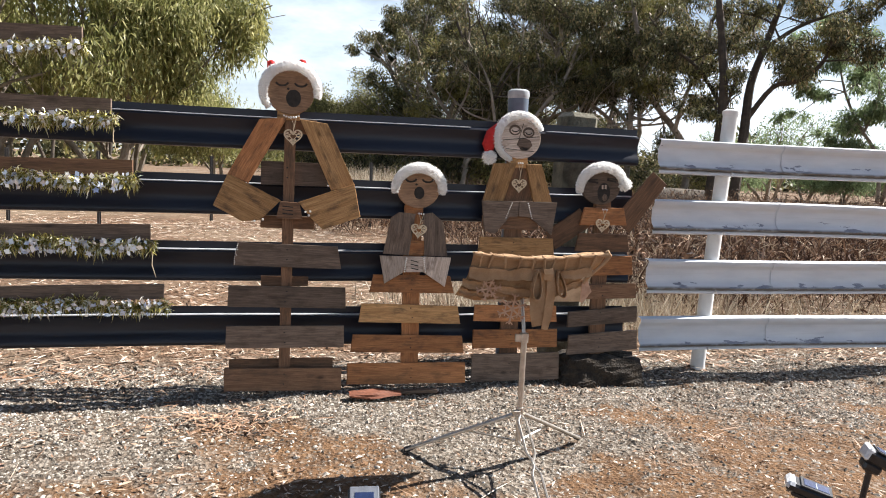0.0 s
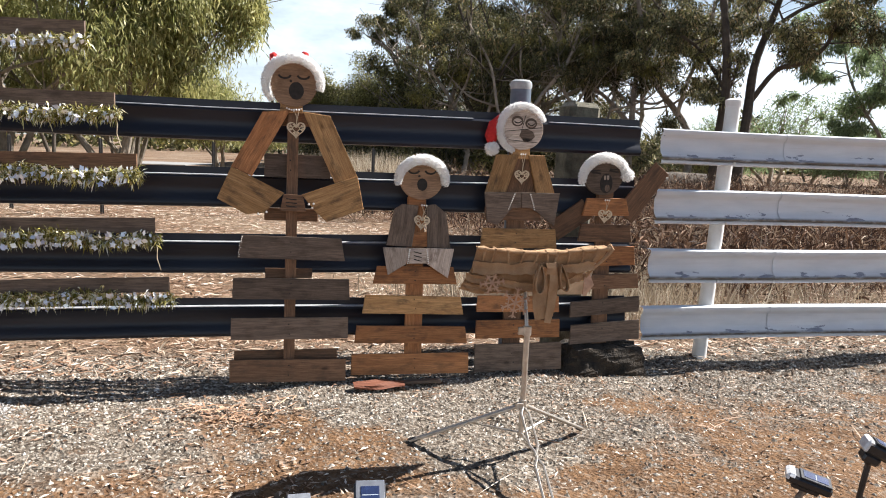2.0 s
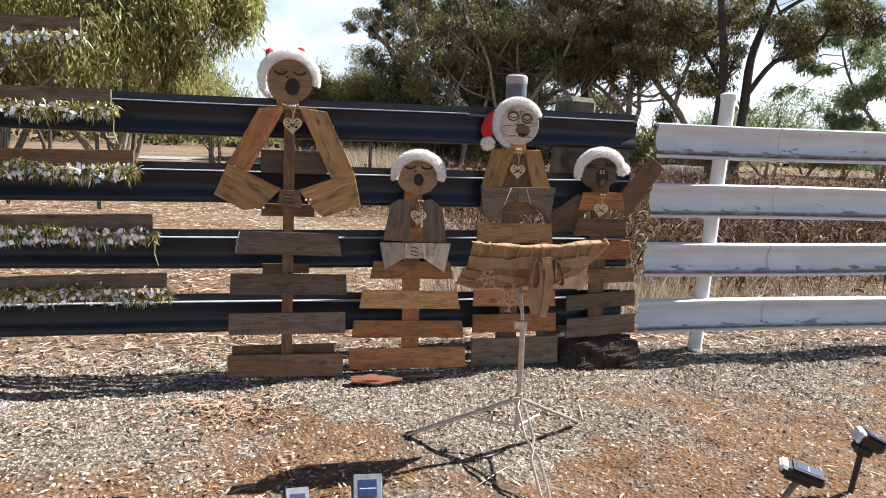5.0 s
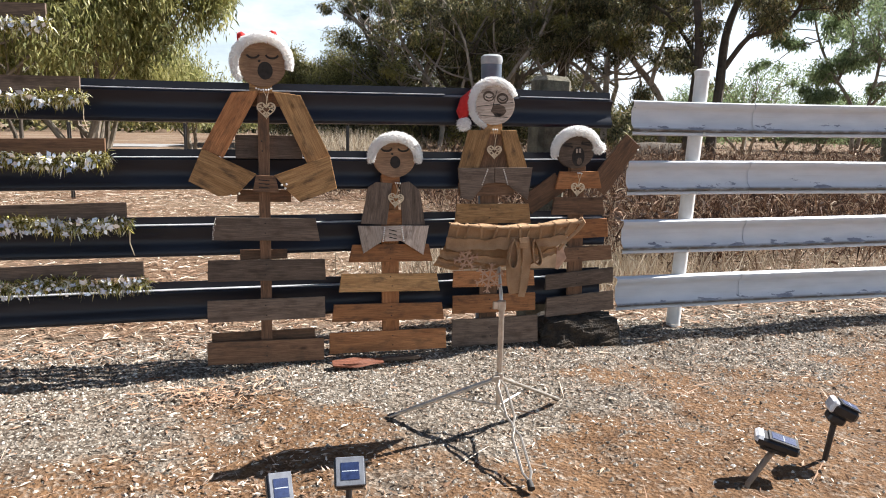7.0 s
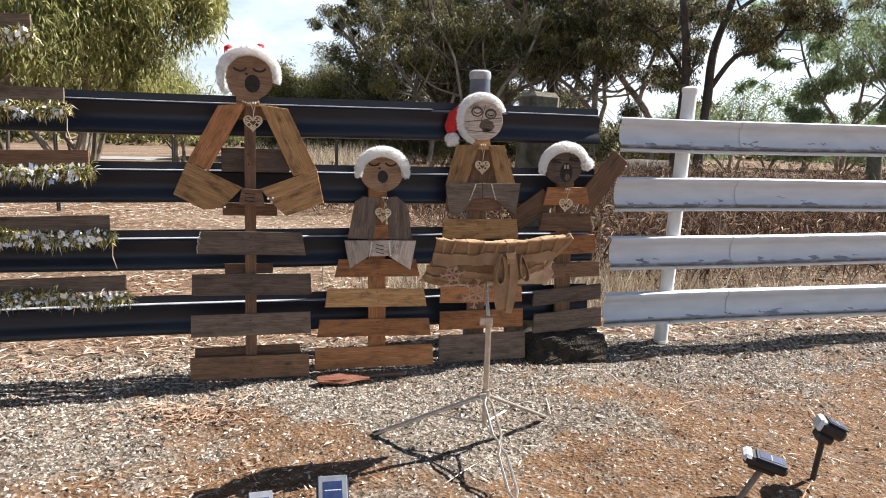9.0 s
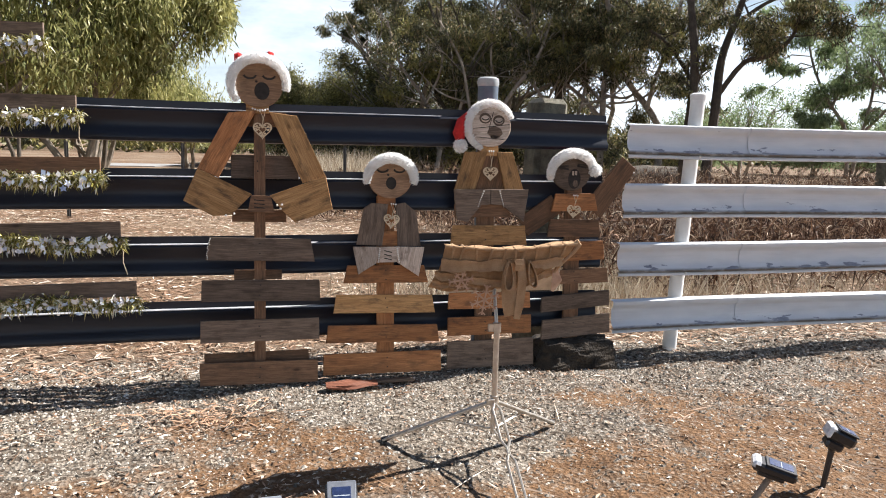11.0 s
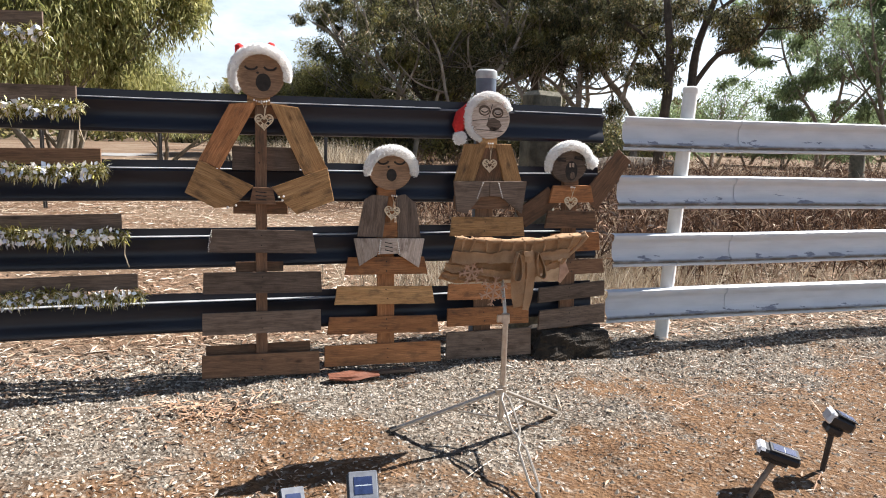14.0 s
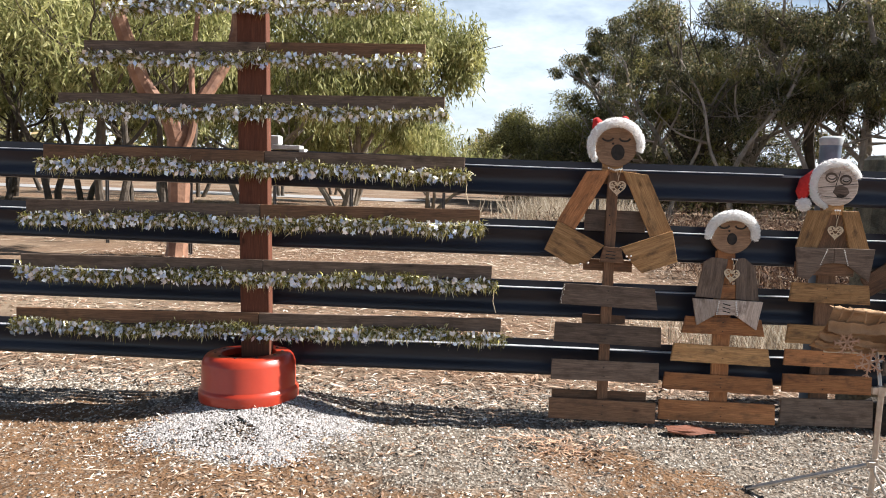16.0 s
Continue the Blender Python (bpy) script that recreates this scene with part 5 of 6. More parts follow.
# ---- stump, sticks ----
s = Shape()
n1, n2 = 30, 12
vs = []
for j in range(n2 + 1):
    for i in range(n1):
        a, f = 2 * math.pi * i / n1, j / n2
        q = Vector((math.cos(a), math.sin(a), f * 1.2))
        sq = (abs(math.cos(a)) ** 5 + abs(math.sin(a)) ** 5) ** -0.2
        r = sq * (1 + 0.16 * noise.noise(q * 1.9) + 0.10 * noise.noise(q * 6))
        k = max(0.0, math.cos(f * math.pi / 2)) ** 0.12
        vs.append((2.08 + 0.26 * r * k * math.cos(a), -0.02 + 0.16 * r * k * math.sin(a), -0.04 + 0.195 * f + 0.02 * noise.noise(q * 4)))
fs = [[j * n1 + i, j * n1 + (i + 1) % n1, (j + 1) * n1 + (i + 1) % n1, (j + 1) * n1 + i] for j in range(n2) for i in range(n1)]
fs.append([n2 * n1 + i for i in range(n1)])
s.add(vs, fs)
tagged(s.make("tree_stump", CHARSTUMP), "low charred black stump under the waving figure", "stump")
s = Shape()
s.box((0.955, -0.24, 0.014), (0.24, 0.035, 0.016), 0, pose(0, 0, 0, 0, 0, 3).to_3x3())
tagged(s.make("wooden_strip", W_GREY), "pale thin wooden strip lying on the gravel", "wood strip")
# a sheet of bark, curled along its length and lifted at one end
s = Shape()
vs = []
for i in range(13):
    f = i / 12
    for layer in (0, 0.004):
        for j in range(9):
            a = radians(20 + 150 * j / 8 + 14 * math.sin(5 * f))
            r = (0.045 - layer) * (0.55 + 0.6 * math.sin(math.pi * (0.15 + 0.75 * f))) * (1 + 0.10 * math.sin(7 * f + 2 * j))
            vs.append((0.60 + 0.27 * f, -0.345 + 0.05 * f + r * math.cos(a), 0.030 - 0.020 * f + 0.62 * r * math.sin(a)))
fs = [[18 * i + j, 18 * i + j + 1, 18 * i + 18 + j + 1, 18 * i + 18 + j] for i in range(12) for j in range(8)]
fs += [[18 * i + 9 + j + 1, 18 * i + 9 + j, 18 * i + 27 + j, 18 * i + 27 + j + 1] for i in range(12) for j in range(8)]
fs += [[18 * i, 18 * i + 18, 18 * i + 27, 18 * i + 9] for i in range(12)] + [[18 * i + 8, 18 * i + 17, 18 * i + 35, 18 * i + 26] for i in range(12)]
s.add(vs, fs, 0, [(v[0], v[1]) for v in vs])
tagged(s.make("bark_piece", W_RED), "curled brown piece of bark on the gravel", "bark")


# ---- loose ground cover ----
def stones(name, x, y, z, r, mat, label):
    n = len(x)
    base = np.array([(1, 0, 0), (0.3, 0.95, 0), (-0.8, 0.6, 0), (-0.8, -0.6, 0), (0.3, -0.95, 0), (0.1, 0.1, 0.75), (0, 0, -0.5)], dtype=np.float32)
    faces = [(0, 1, 5), (1, 2, 5), (2, 3, 5), (3, 4, 5), (4, 0, 5)]
    jit = 1 + RNG.uniform(-0.3, 0.3, (n, 7, 1))
    a = RNG.uniform(0, 2 * math.pi, n)
    c, sn = np.cos(a)[:, None], np.sin(a)[:, None]
    p = base[None] * jit * RNG.uniform(0.6, 1.2, (n, 1, 3))
    px, py = p[..., 0] * c - p[..., 1] * sn, p[..., 0] * sn + p[..., 1] * c
    v = np.stack([px * r[:, None] + x[:, None], py * r[:, None] + y[:, None], p[..., 2] * r[:, None] + z[:, None]], -1).reshape(-1, 3)
    f = (np.array(faces)[None] + 7 * np.arange(n)[:, None, None]).reshape(-1, 3)
    me = bpy.data.meshes.new(name)
    me.from_pydata(v.tolist(), [], f.tolist())
    me.materials.append(mat)
    return tagged(new(name, me), label, "gravel", kind="stuff")


n = 82000
x, y = RNG.uniform(-4.2, 5.2, n), -2.9 + 3.3 * RNG.beta(2.3, 1.05, n)
keep = RNG.uniform(0, 1, n) > 0.72 * soil_at(x, y)
x, y = x[keep], y[keep]
n = len(x)
stones("gravel", x, y, ground_z(x, y), 0.0034 + 0.0140 * RNG.beta(1.2, 4.0, n), PEBBLE, "loose grey gravel in front of the fences")
n = 17000
a, rr = RNG.uniform(0, 2 * math.pi, n), np.sqrt(RNG.uniform(0, 1, n)) + RNG.normal(size=n) * 0.12
x, y = -1.53 + 0.49 * rr * np.cos(a) + 0.10 * np.sin(3 * a), -0.58 + 0.37 * rr * np.sin(a)
keep = (np.hypot(x + 1.656, y + 0.252) > 0.262)
x, y, rr = x[keep], y[keep], rr[keep]
stones("white_gravel", x, y, ground_z(x, y) + 0.012 * np.clip(1 - rr, 0, 1) + 0.002, 0.004 + 0.007 * RNG.beta(1.5, 3, len(x)), WHITE_STONE, "heap of white crushed stone round the brake drum")


def litter(name, n, xr, yr, length, width, mat, label, dens=None, lift=0.006):
    x, y = RNG.uniform(*xr, n), RNG.uniform(*yr, n)
    if dens is not None:
        keep = RNG.uniform(0, 1, n) < dens(x, y)
        x, y = x[keep], y[keep]
    n = len(x)
    base = np.stack([x, y, ground_z(x, y) + RNG.uniform(0.002, lift, n)], 1)
    way = np.stack([RNG.normal(size=n), RNG.normal(size=n), RNG.normal(size=n) * 0.10 + 0.04], 1)
    q = blades(base, way, RNG.uniform(*length, n), RNG.uniform(*width, n))
    # lay the flakes nearly flat
    q[:, 1, 2] = q[:, 0, 2] + RNG.uniform(0, 0.008, n)
    q[:, 3, 2] = q[:, 0, 2] + RNG.uniform(0, 0.008, n)
    q[:, 2, 2] = q[:, 0, 2] + RNG.uniform(0, 0.012, n)
    d = q[:, 2, :2] - q[:, 0, :2]
    perp = unit(np.stack([-d[:, 1], d[:, 0]], 1)) * RNG.uniform(*width, (n, 1)) / 2
    mid = q[:, 0, :2] + d * 0.45
    q[:, 1, :2], q[:, 3, :2] = mid - perp, mid + perp
    return tagged(flakes(name, q, mat), label, "leaf litter", kind="stuff")


litter("leaf_litter", 32000, (-4.2, 5.2), (-2.9, 0.4), (0.012, 0.060), (0.003, 0.011), LITTER, "dry gum leaves and chips on the gravel",
       lambda x, y: 0.05 + 0.75 * np.clip(0.5 + 0.6 * np.sin(3.1 * x + 1.3 * np.sin(2.7 * y)) * np.sin(3.7 * y + 1.9 * np.sin(1.9 * x)) + 0.25 * y + 0.1, 0, 1) ** 2.4)
litter("leaf_litter", 12000, (-3.5, 4.0), (-2.4, -0.3), (0.008, 0.034), (0.004, 0.010), LITTER, "pale dry leaves and bark chips on the soil",
       lambda x, y: np.clip(0.35 + 0.65 * np.sin(2.3 * x + 0.8) * np.sin(3.3 * y + 1.2 * x), 0.08, 1))
litter("leaf_litter", 42000, (-6, 8), (0.1, 10.0), (0.03, 0.14), (0.006, 0.024), LITTER, "deep dry leaf litter behind the fences", lift=0.03)
litter("leaf_litter", 2200, (-1.9, 0.35), (-2.2, -0.65), (0.015, 0.060), (0.005, 0.014), LITTER, "pale fallen leaves and bark chips on the gravel",
       lambda x, y: np.clip(0.55 + 0.9 * vnoise(x, y, 3.3, 11), 0.05, 1), 0.012)
n = 2600
x, y = RNG.uniform(-4.0, 5.2, n), -0.10 + RNG.normal(size=n) * 0.17
keep = vnoise(x, y, 4.0, 12) > -0.3
x, y = x[keep], y[keep]
stones("earth_clods", x, y, ground_z(x, y), 0.007 + 0.020 * RNG.beta(1.4, 3.0, len(x)), CLOD, "dark earth clods and chips along the fences")
litter("twigs", 900, (-4, 5), (-2.9, 6.0), (0.10, 0.30), (0.003, 0.007), LITTER, "thin dry twigs on the ground", lift=0.015)
litter("bark_strips", 1700, (-0.65, 0.60), (-0.90, -0.35), (0.03, 0.11), (0.004, 0.010), REDBARK, "heap of red bark strips",
       lambda x, y: np.exp(-((x - 0.0) / 0.24) ** 2 - ((y + 0.58) / 0.11) ** 2), 0.03)
litter("straw_litter", 9000, (-4.0, 6.5), (0.0, 1.8), (0.03, 0.10), (0.004, 0.010), LITTER, "dry straw under and behind the rails", lift=0.03)


def stalks(name, n, cx, cy, sx, sy, h, w, mat, label, lean=0.35, category="dry grass"):
    x, y = cx + RNG.normal(size=n) * sx, cy + RNG.normal(size=n) * sy
    y = np.maximum(y, cy - 2.3 * sy)
    base = np.stack([x, y, np.zeros(n)], 1)
    way = np.stack([RNG.normal(size=n) * lean, RNG.normal(size=n) * lean, np.ones(n)], 1)
    q = blades(base, way, RNG.uniform(h * 0.4, h, n), RNG.uniform(w * 0.5, w, n), 0.12)
    return tagged(flakes(name, q, mat), label, category, kind="stuff")


def brush(name, n, xr, yr, h, mat, label):
    """Dead branching weeds: stalks with short side sprigs."""
    x, y = RNG.uniform(*xr, n), RNG.uniform(*yr, n)
    clump = 0.5 + 0.5 * np.sin(x * 2.3 + 1.1 * np.sin(y * 3.1)) * np.sin(y * 2.0 + x)
    keep = RNG.uniform(0, 1, n) < 0.25 + 0.75 * clump
    x, y = x[keep], y[keep]
    n = len(x)
    base = np.stack([x, y, np.zeros(n)], 1)
    way = unit(np.stack([RNG.normal(size=n) * 0.45, RNG.normal(size=n) * 0.45, np.ones(n)], 1))
    ln = RNG.uniform(0.35, 1.0, n) * h
    out = [blades(base, way, ln, RNG.uniform(0.006, 0.014, n), 0.1)]
    for k in range(5):
        b = base + way * (ln * RNG.uniform(0.3, 0.95, n))[:, None]
        w2 = way + RNG.normal(size=(n, 3)) * 0.9
        out.append(blades(b, w2, RNG.uniform(0.05, 0.24, n), RNG.uniform(0.006, 0.020, n), 0.2))
    return tagged(flakes(name, np.concatenate(out), mat), label, "dry weeds", kind="stuff")


brush("dead_weeds", 15000, (2.6, 13.0), (1.3, 7.5), 0.92, WEED, "dead brown weeds behind the white fence")
stalks("dry_grass", 3600, 2.5, 1.7, 0.6, 0.5, 0.55, 0.008, STRAW, "pale dry grass tufts behind the rails")
stalks("dry_grass", 900, 3.6, 1.6, 1.0, 0.5, 0.42, 0.009, STRAW, "pale dry grass under the white fence")
stalks("dry_grass", 4500, 2.35, 15.0, 0.75, 1.2, 1.4, 0.020, STRAW, "tall pale dry grass between the trees")
stalks("dry_grass", 1100, 4.6, 0.95, 1.6, 0.22, 0.30, 0.008, STRAW, "short pale dry grass along the foot of the white fence", 0.6)
brush("dead_weeds", 7000, (4.5, 16.0), (4.5, 9.0), 1.12, WEED, "tall dead reddish weeds behind the white fence")
brush("brushwood", 7000, (0.8, 9.0), (8.0, 13.0), 0.8, WEED, "low heap of dead brushwood in the shade")
litter("leaf_litter", 16000, (-16, 24), (8.0, 30.0), (0.10, 0.32), (0.02, 0.07), LITTER, "leaf litter and fallen bark under the trees", lift=0.04)
litter("fallen_sticks", 500, (-10, 12), (1.0, 16.0), (0.4, 1.2), (0.015, 0.035), STRAW, "pale fallen sticks behind the fences", lift=0.03)
brush("dead_weeds", 6500, (4.5, 22.0), (7.5, 18.0), 1.1, WEED, "dead brown weeds under the gum trees")


# ---- trees ----
def limb(s, p, d, length, r, depth, tips, spread=0.6, up=0.25, mat=0):
    pts, rads = [p.copy()], [r]
    seg = 5
    q, dd = p.copy(), d.normalized()
    for k in range(seg):
        dd = (dd + Vector((random.gauss(0, 0.13), random.gauss(0, 0.13), random.gauss(0, 0.08) + up * 0.12))).normalized()
        q = q + dd * length / seg
        pts.append(q.copy())
        rads.append(r * (1 - 0.42 * (k + 1) / seg))
    s.tube(pts, rads, 8 if depth > 1 else 5, mat, True)
    if depth <= 0:
        tips += pts[2:]
        return
    for _ in range(random.choice((2, 3)) if depth > 1 else 3):
        k = random.randint(2, seg)
        nd = (dd + Vector((random.gauss(0, spread), random.gauss(0, spread), random.gauss(0, 0.35)))).normalized()
        limb(s, pts[k], nd, length * random.uniform(0.55, 0.8), rads[k] * 0.68, depth - 1, tips, spread, up, mat)
    limb(s, pts[-1], dd, length * 0.7, rads[-1], depth - 1, tips, spread, up, mat)


def gum_tree(x, y, stems, first, r, n_leaves, leaf_mat, bark, label, leaf=(0.12, 0.24), leaf_w=(0.02, 0.045), clump=0.55, droop=0.5, depth=3,
             lean=0.35, seed=1, up=0.25, spread=0.6, low_skirt=0.0, min_z=0.4, bunches=0.30, reach=99.0):
    global RNG
    RNG = np.random.default_rng(seed)
    random.seed(seed)
    root = empty("gum_tree", label, "tree", "trees behind the fences", (x, y, 0))
    tips = []
    s = Shape()
    for k in range(stems):
        a = 2 * math.pi * (k + random.random() * 0.6) / stems
        d = Vector((math.cos(a) * lean, math.sin(a) * lean, 1)) if stems > 1 else Vector((random.gauss(0, 0.1), random.gauss(0, 0.1), 1))
        limb(s, Vector((0.12 * math.cos(a) * (stems > 1), 0.12 * math.sin(a) * (stems > 1), -0.1)), d, first, r, depth, tips, spread, up)
    s.make("trunk", bark, root, True)
    T = np.array([tuple(t) for t in tips])
    # leaves hang in separate bunches about some of the twig ends, with gaps between
    K = max(30, int(len(T) * bunches))
    C = T[RNG.choice(len(T), K, replace=len(T) < K)] + RNG.normal(size=(K, 3)) * clump * 0.5
    rad = clump * RNG.uniform(0.55, 1.35, K)
    wgt = rad ** 2
    pick = RNG.choice(K, n_leaves, p=wgt / wgt.sum())
    off = unit(RNG.normal(size=(n_leaves, 3))) * (RNG.uniform(0, 1, (n_leaves, 1)) ** 0.45)
    b = C[pick] + off * rad[pick][:, None] * np.array([1.15, 1.15, 0.62 + 0.5 * (droop > 0.9)])
    b[:, 2] -= low_skirt * RNG.uniform(0, 1, n_leaves) ** 2
    b = b[b[:, 2] > min_z + RNG.uniform(0, 0.5, len(b))]
    b = b[np.hypot(b[:, 0], b[:, 1]) < reach]
    m = len(b)
    way = RNG.normal(size=(m, 3)) * 0.7 + np.array([0, 0, -droop])
    flakes("crown", blades(b, way, RNG.uniform(*leaf, m), RNG.uniform(*leaf_w, m), 0.1), leaf_mat, root)
    return root


def polar(az, d):
    return 0.2 + d * math.sin(radians(az)), -4.0 + d * math.cos(radians(az))


WILLOWY = "willowy gum tree with bright green hanging leaves"
for az, d, seed, first, n in ((-11.2, 24, 3, 3.5, 80000), (-18.0, 24, 4, 3.8, 34000), (-10.0, 31, 9, 3.4, 50000), (-23.5, 27, 12, 3.6, 40000)):
    px, py = polar(az, d)
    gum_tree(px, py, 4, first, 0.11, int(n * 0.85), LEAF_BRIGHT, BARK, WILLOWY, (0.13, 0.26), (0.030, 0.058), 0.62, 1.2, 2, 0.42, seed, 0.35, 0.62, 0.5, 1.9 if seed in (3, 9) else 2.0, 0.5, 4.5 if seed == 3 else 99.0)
px, py = polar(-4.0, 28)
gum_tree(px, py, 5, 1.7, 0.08, 26000, LEAF_BRIGHT, BARK, WILLOWY, (0.12, 0.24), (0.020, 0.042), 0.60, 1.2, 2, 0.55, 17, 0.2, 0.6, 0.6, 1.0, reach=2.6)
for az, d, seed in ((-24, 21, 31), (-28, 19, 32), (-31, 24, 33), (-26, 30, 34), (-33, 33, 35), (-21, 36, 36), (-36, 22, 37), (-15, 40, 38), (-11, 46, 39), (-29, 27, 40), (-34, 26, 41), (-38, 29, 42), (-31, 40, 43), (-40, 36, 44)):
    px, py = polar(az, d)
    gum_tree(px, py, 2, 3.1, 0.10, 11000, LEAF_BRIGHT, BARK_DARK, "slender dark-stemmed gum tree in the grove", (0.15, 0.30), (0.025, 0.05), 0.7, 0.8, 3, 0.25, seed, 0.5, 0.45, 0.0, 2.6)

DARK = "large dark olive gum tree with tangled branches"
for az, d, seed, first, n in ((12.6, 38, 51, 3.6, 24000), (15.5, 33, 52, 4.0, 24000), (19.5, 35, 53, 4.4, 26000), (24.0, 33, 54, 4.2, 20000), (18, 43, 56, 4.8, 22000),
                              (26, 45, 57, 4.8, 24000), (11.0, 43, 58, 4.0, 18000)):
    px, py = polar(az, d)
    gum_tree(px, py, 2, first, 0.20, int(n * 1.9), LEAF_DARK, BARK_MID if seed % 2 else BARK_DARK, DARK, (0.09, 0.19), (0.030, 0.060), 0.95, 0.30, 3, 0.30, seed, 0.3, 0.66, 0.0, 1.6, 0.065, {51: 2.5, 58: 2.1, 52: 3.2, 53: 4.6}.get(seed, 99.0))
for az, d, seed, first, n in ((2.6, 52, 61, 2.0, 16000), (4.6, 42, 62, 2.6, 44000), (3.2, 45, 67, 2.3, 30000), (6.1, 41, 68, 2.9, 40000), (7.3, 40, 63, 2.85, 44000), (10.5, 38, 64, 2.7, 22000), (15, 40, 65, 1.7, 14000), (20, 44, 66, 1.7, 12000), (36.3, 40, 70, 2.2, 14000)):
    px, py = polar(az, d)
    gum_tree(px, py, 4, first, 0.09, n, LEAF_YELLOW if seed in (61, 62, 63, 67, 68) else LEAF_PALE if seed == 70 else LEAF_DARK, BARK_MID, "low bushy olive gum with sunlit yellow-green top", (0.09, 0.18), (0.035, 0.065), 0.75, 0.4, 2, 0.5, seed, 0.2, 0.6, 1.2, 0.4, 0.22)

for k in range(15):
    px, py = polar(4.5 + 1.9 * k, 37 + 6 * math.sin(2.3 * k))
    gum_tree(px, py, 5, 1.15 + 0.2 * math.sin(1.7 * k), 0.05, 7000, LEAF_DARK, BARK_MID, "dark tangled scrub under the gum trees", (0.12, 0.24), (0.035, 0.07), 0.6, 0.4, 2, 0.7, 200 + k, 0.15, 0.7, 0.7, 0.1, 0.3)


def limbed_gum(az, d, label, limbs, clumps, n_leaves, leaf_mat_, bark, seed, leaf=(0.11, 0.22), leaf_w=(0.028, 0.052), twigs=26, droop=0.6):
    """A gum whose main limbs run through (sideways, height) points; clumps: sideways, height, radius."""
    global RNG
    RNG = np.random.default_rng(seed)
    random.seed(seed)
    px, py = polar(az, d)
    root = empty("gum_tree", label, "tree", "trees behind the fences", (px, py, 0))
    rx, ry = math.cos(radians(az)), -math.sin(radians(az))
    s = Shape()
    tips, joints = [], []
    for run, r0, r1 in limbs:
        phase = random.uniform(0, 6)
        pts, rads = [], []
        k = 4 * (len(run) - 1)
        for i in range(k + 1):
            f = i / 4
            j = min(int(f), len(run) - 2)
            e = f - j
            p0, p1, p2, p3 = (run[max(0, min(len(run) - 1, j + o))] for o in (-1, 0, 1, 2))
            u, z = (0.5 * (2 * p1[c] + (p2[c] - p0[c]) * e + (2 * p0[c] - 5 * p1[c] + 4 * p2[c] - p3[c]) * e * e + (3 * p1[c] - p0[c] - 3 * p2[c] + p3[c]) * e ** 3) for c in (0, 1))
            back = 0.35 * math.sin(0.6 * z + phase) - 0.35 * math.sin(phase)
            pts.append(Vector((u * rx - back * ry, u * ry + back * rx, z - 0.05)))
            rads.append((r0 + (r1 - r0) * i / k) * (1 + 0.08 * math.sin(3.1 * i + phase)))
        s.tube(pts, rads, 9)
        joints += list(zip(pts[k // 3:], rads[k // 3:]))
        tips += pts[-3:]
    for _ in range(twigs):
        p, r = random.choice(joints)
        way = Vector((random.gauss(0, 0.8), random.gauss(0, 0.8), random.gauss(0.35, 0.5)))
        limb(s, p, way, random.uniform(0.8, 1.8), min(r * 0.45, 0.05), 1, tips, 0.7, 0.1)
    centres = [(Vector((u * rx, u * ry, z)) + Vector((random.gauss(0, 0.3), random.gauss(0, 0.5), 0)), r) for u, z, r in clumps]
    for c, r in centres:
        j = min(joints, key=lambda q: (q[0] - c).length)
        mid = (j[0] + c) / 2 + Vector((0, 0, 0.25))
        s.tube([j[0], mid, c], [min(j[1] * 0.5, 0.05), 0.025, 0.012], 5)
    s.make("trunk", bark, root, True)
    T = np.array([tuple(t) for t in tips])
    C = np.concatenate([T[RNG.choice(len(T), max(12, len(T) // 9), replace=False)]] + [np.array([tuple(c)] * 5) + RNG.normal(size=(5, 3)) * r * np.array([0.75, 0.75, 0.42]) for c, r in centres])
    rad = np.concatenate([RNG.uniform(0.25, 0.6, len(C) - 5 * len(centres)), np.repeat([0.55 * r for _, r in centres], 5)])
    wgt = rad ** 2
    pick = RNG.choice(len(C), n_leaves, p=wgt / wgt.sum())
    b = C[pick] + unit(RNG.normal(size=(n_leaves, 3))) * (RNG.uniform(0, 1, (n_leaves, 1)) ** 0.5) * rad[pick][:, None] * np.array([1.1, 1.1, 0.8])
    way = RNG.normal(size=(n_leaves, 3)) * 0.6 + np.array([0, 0, -droop])
    flakes("crown", blades(b, way, RNG.uniform(*leaf, n_leaves), RNG.uniform(*leaf_w, n_leaves), 0.1), leaf_mat_, root)
    return root


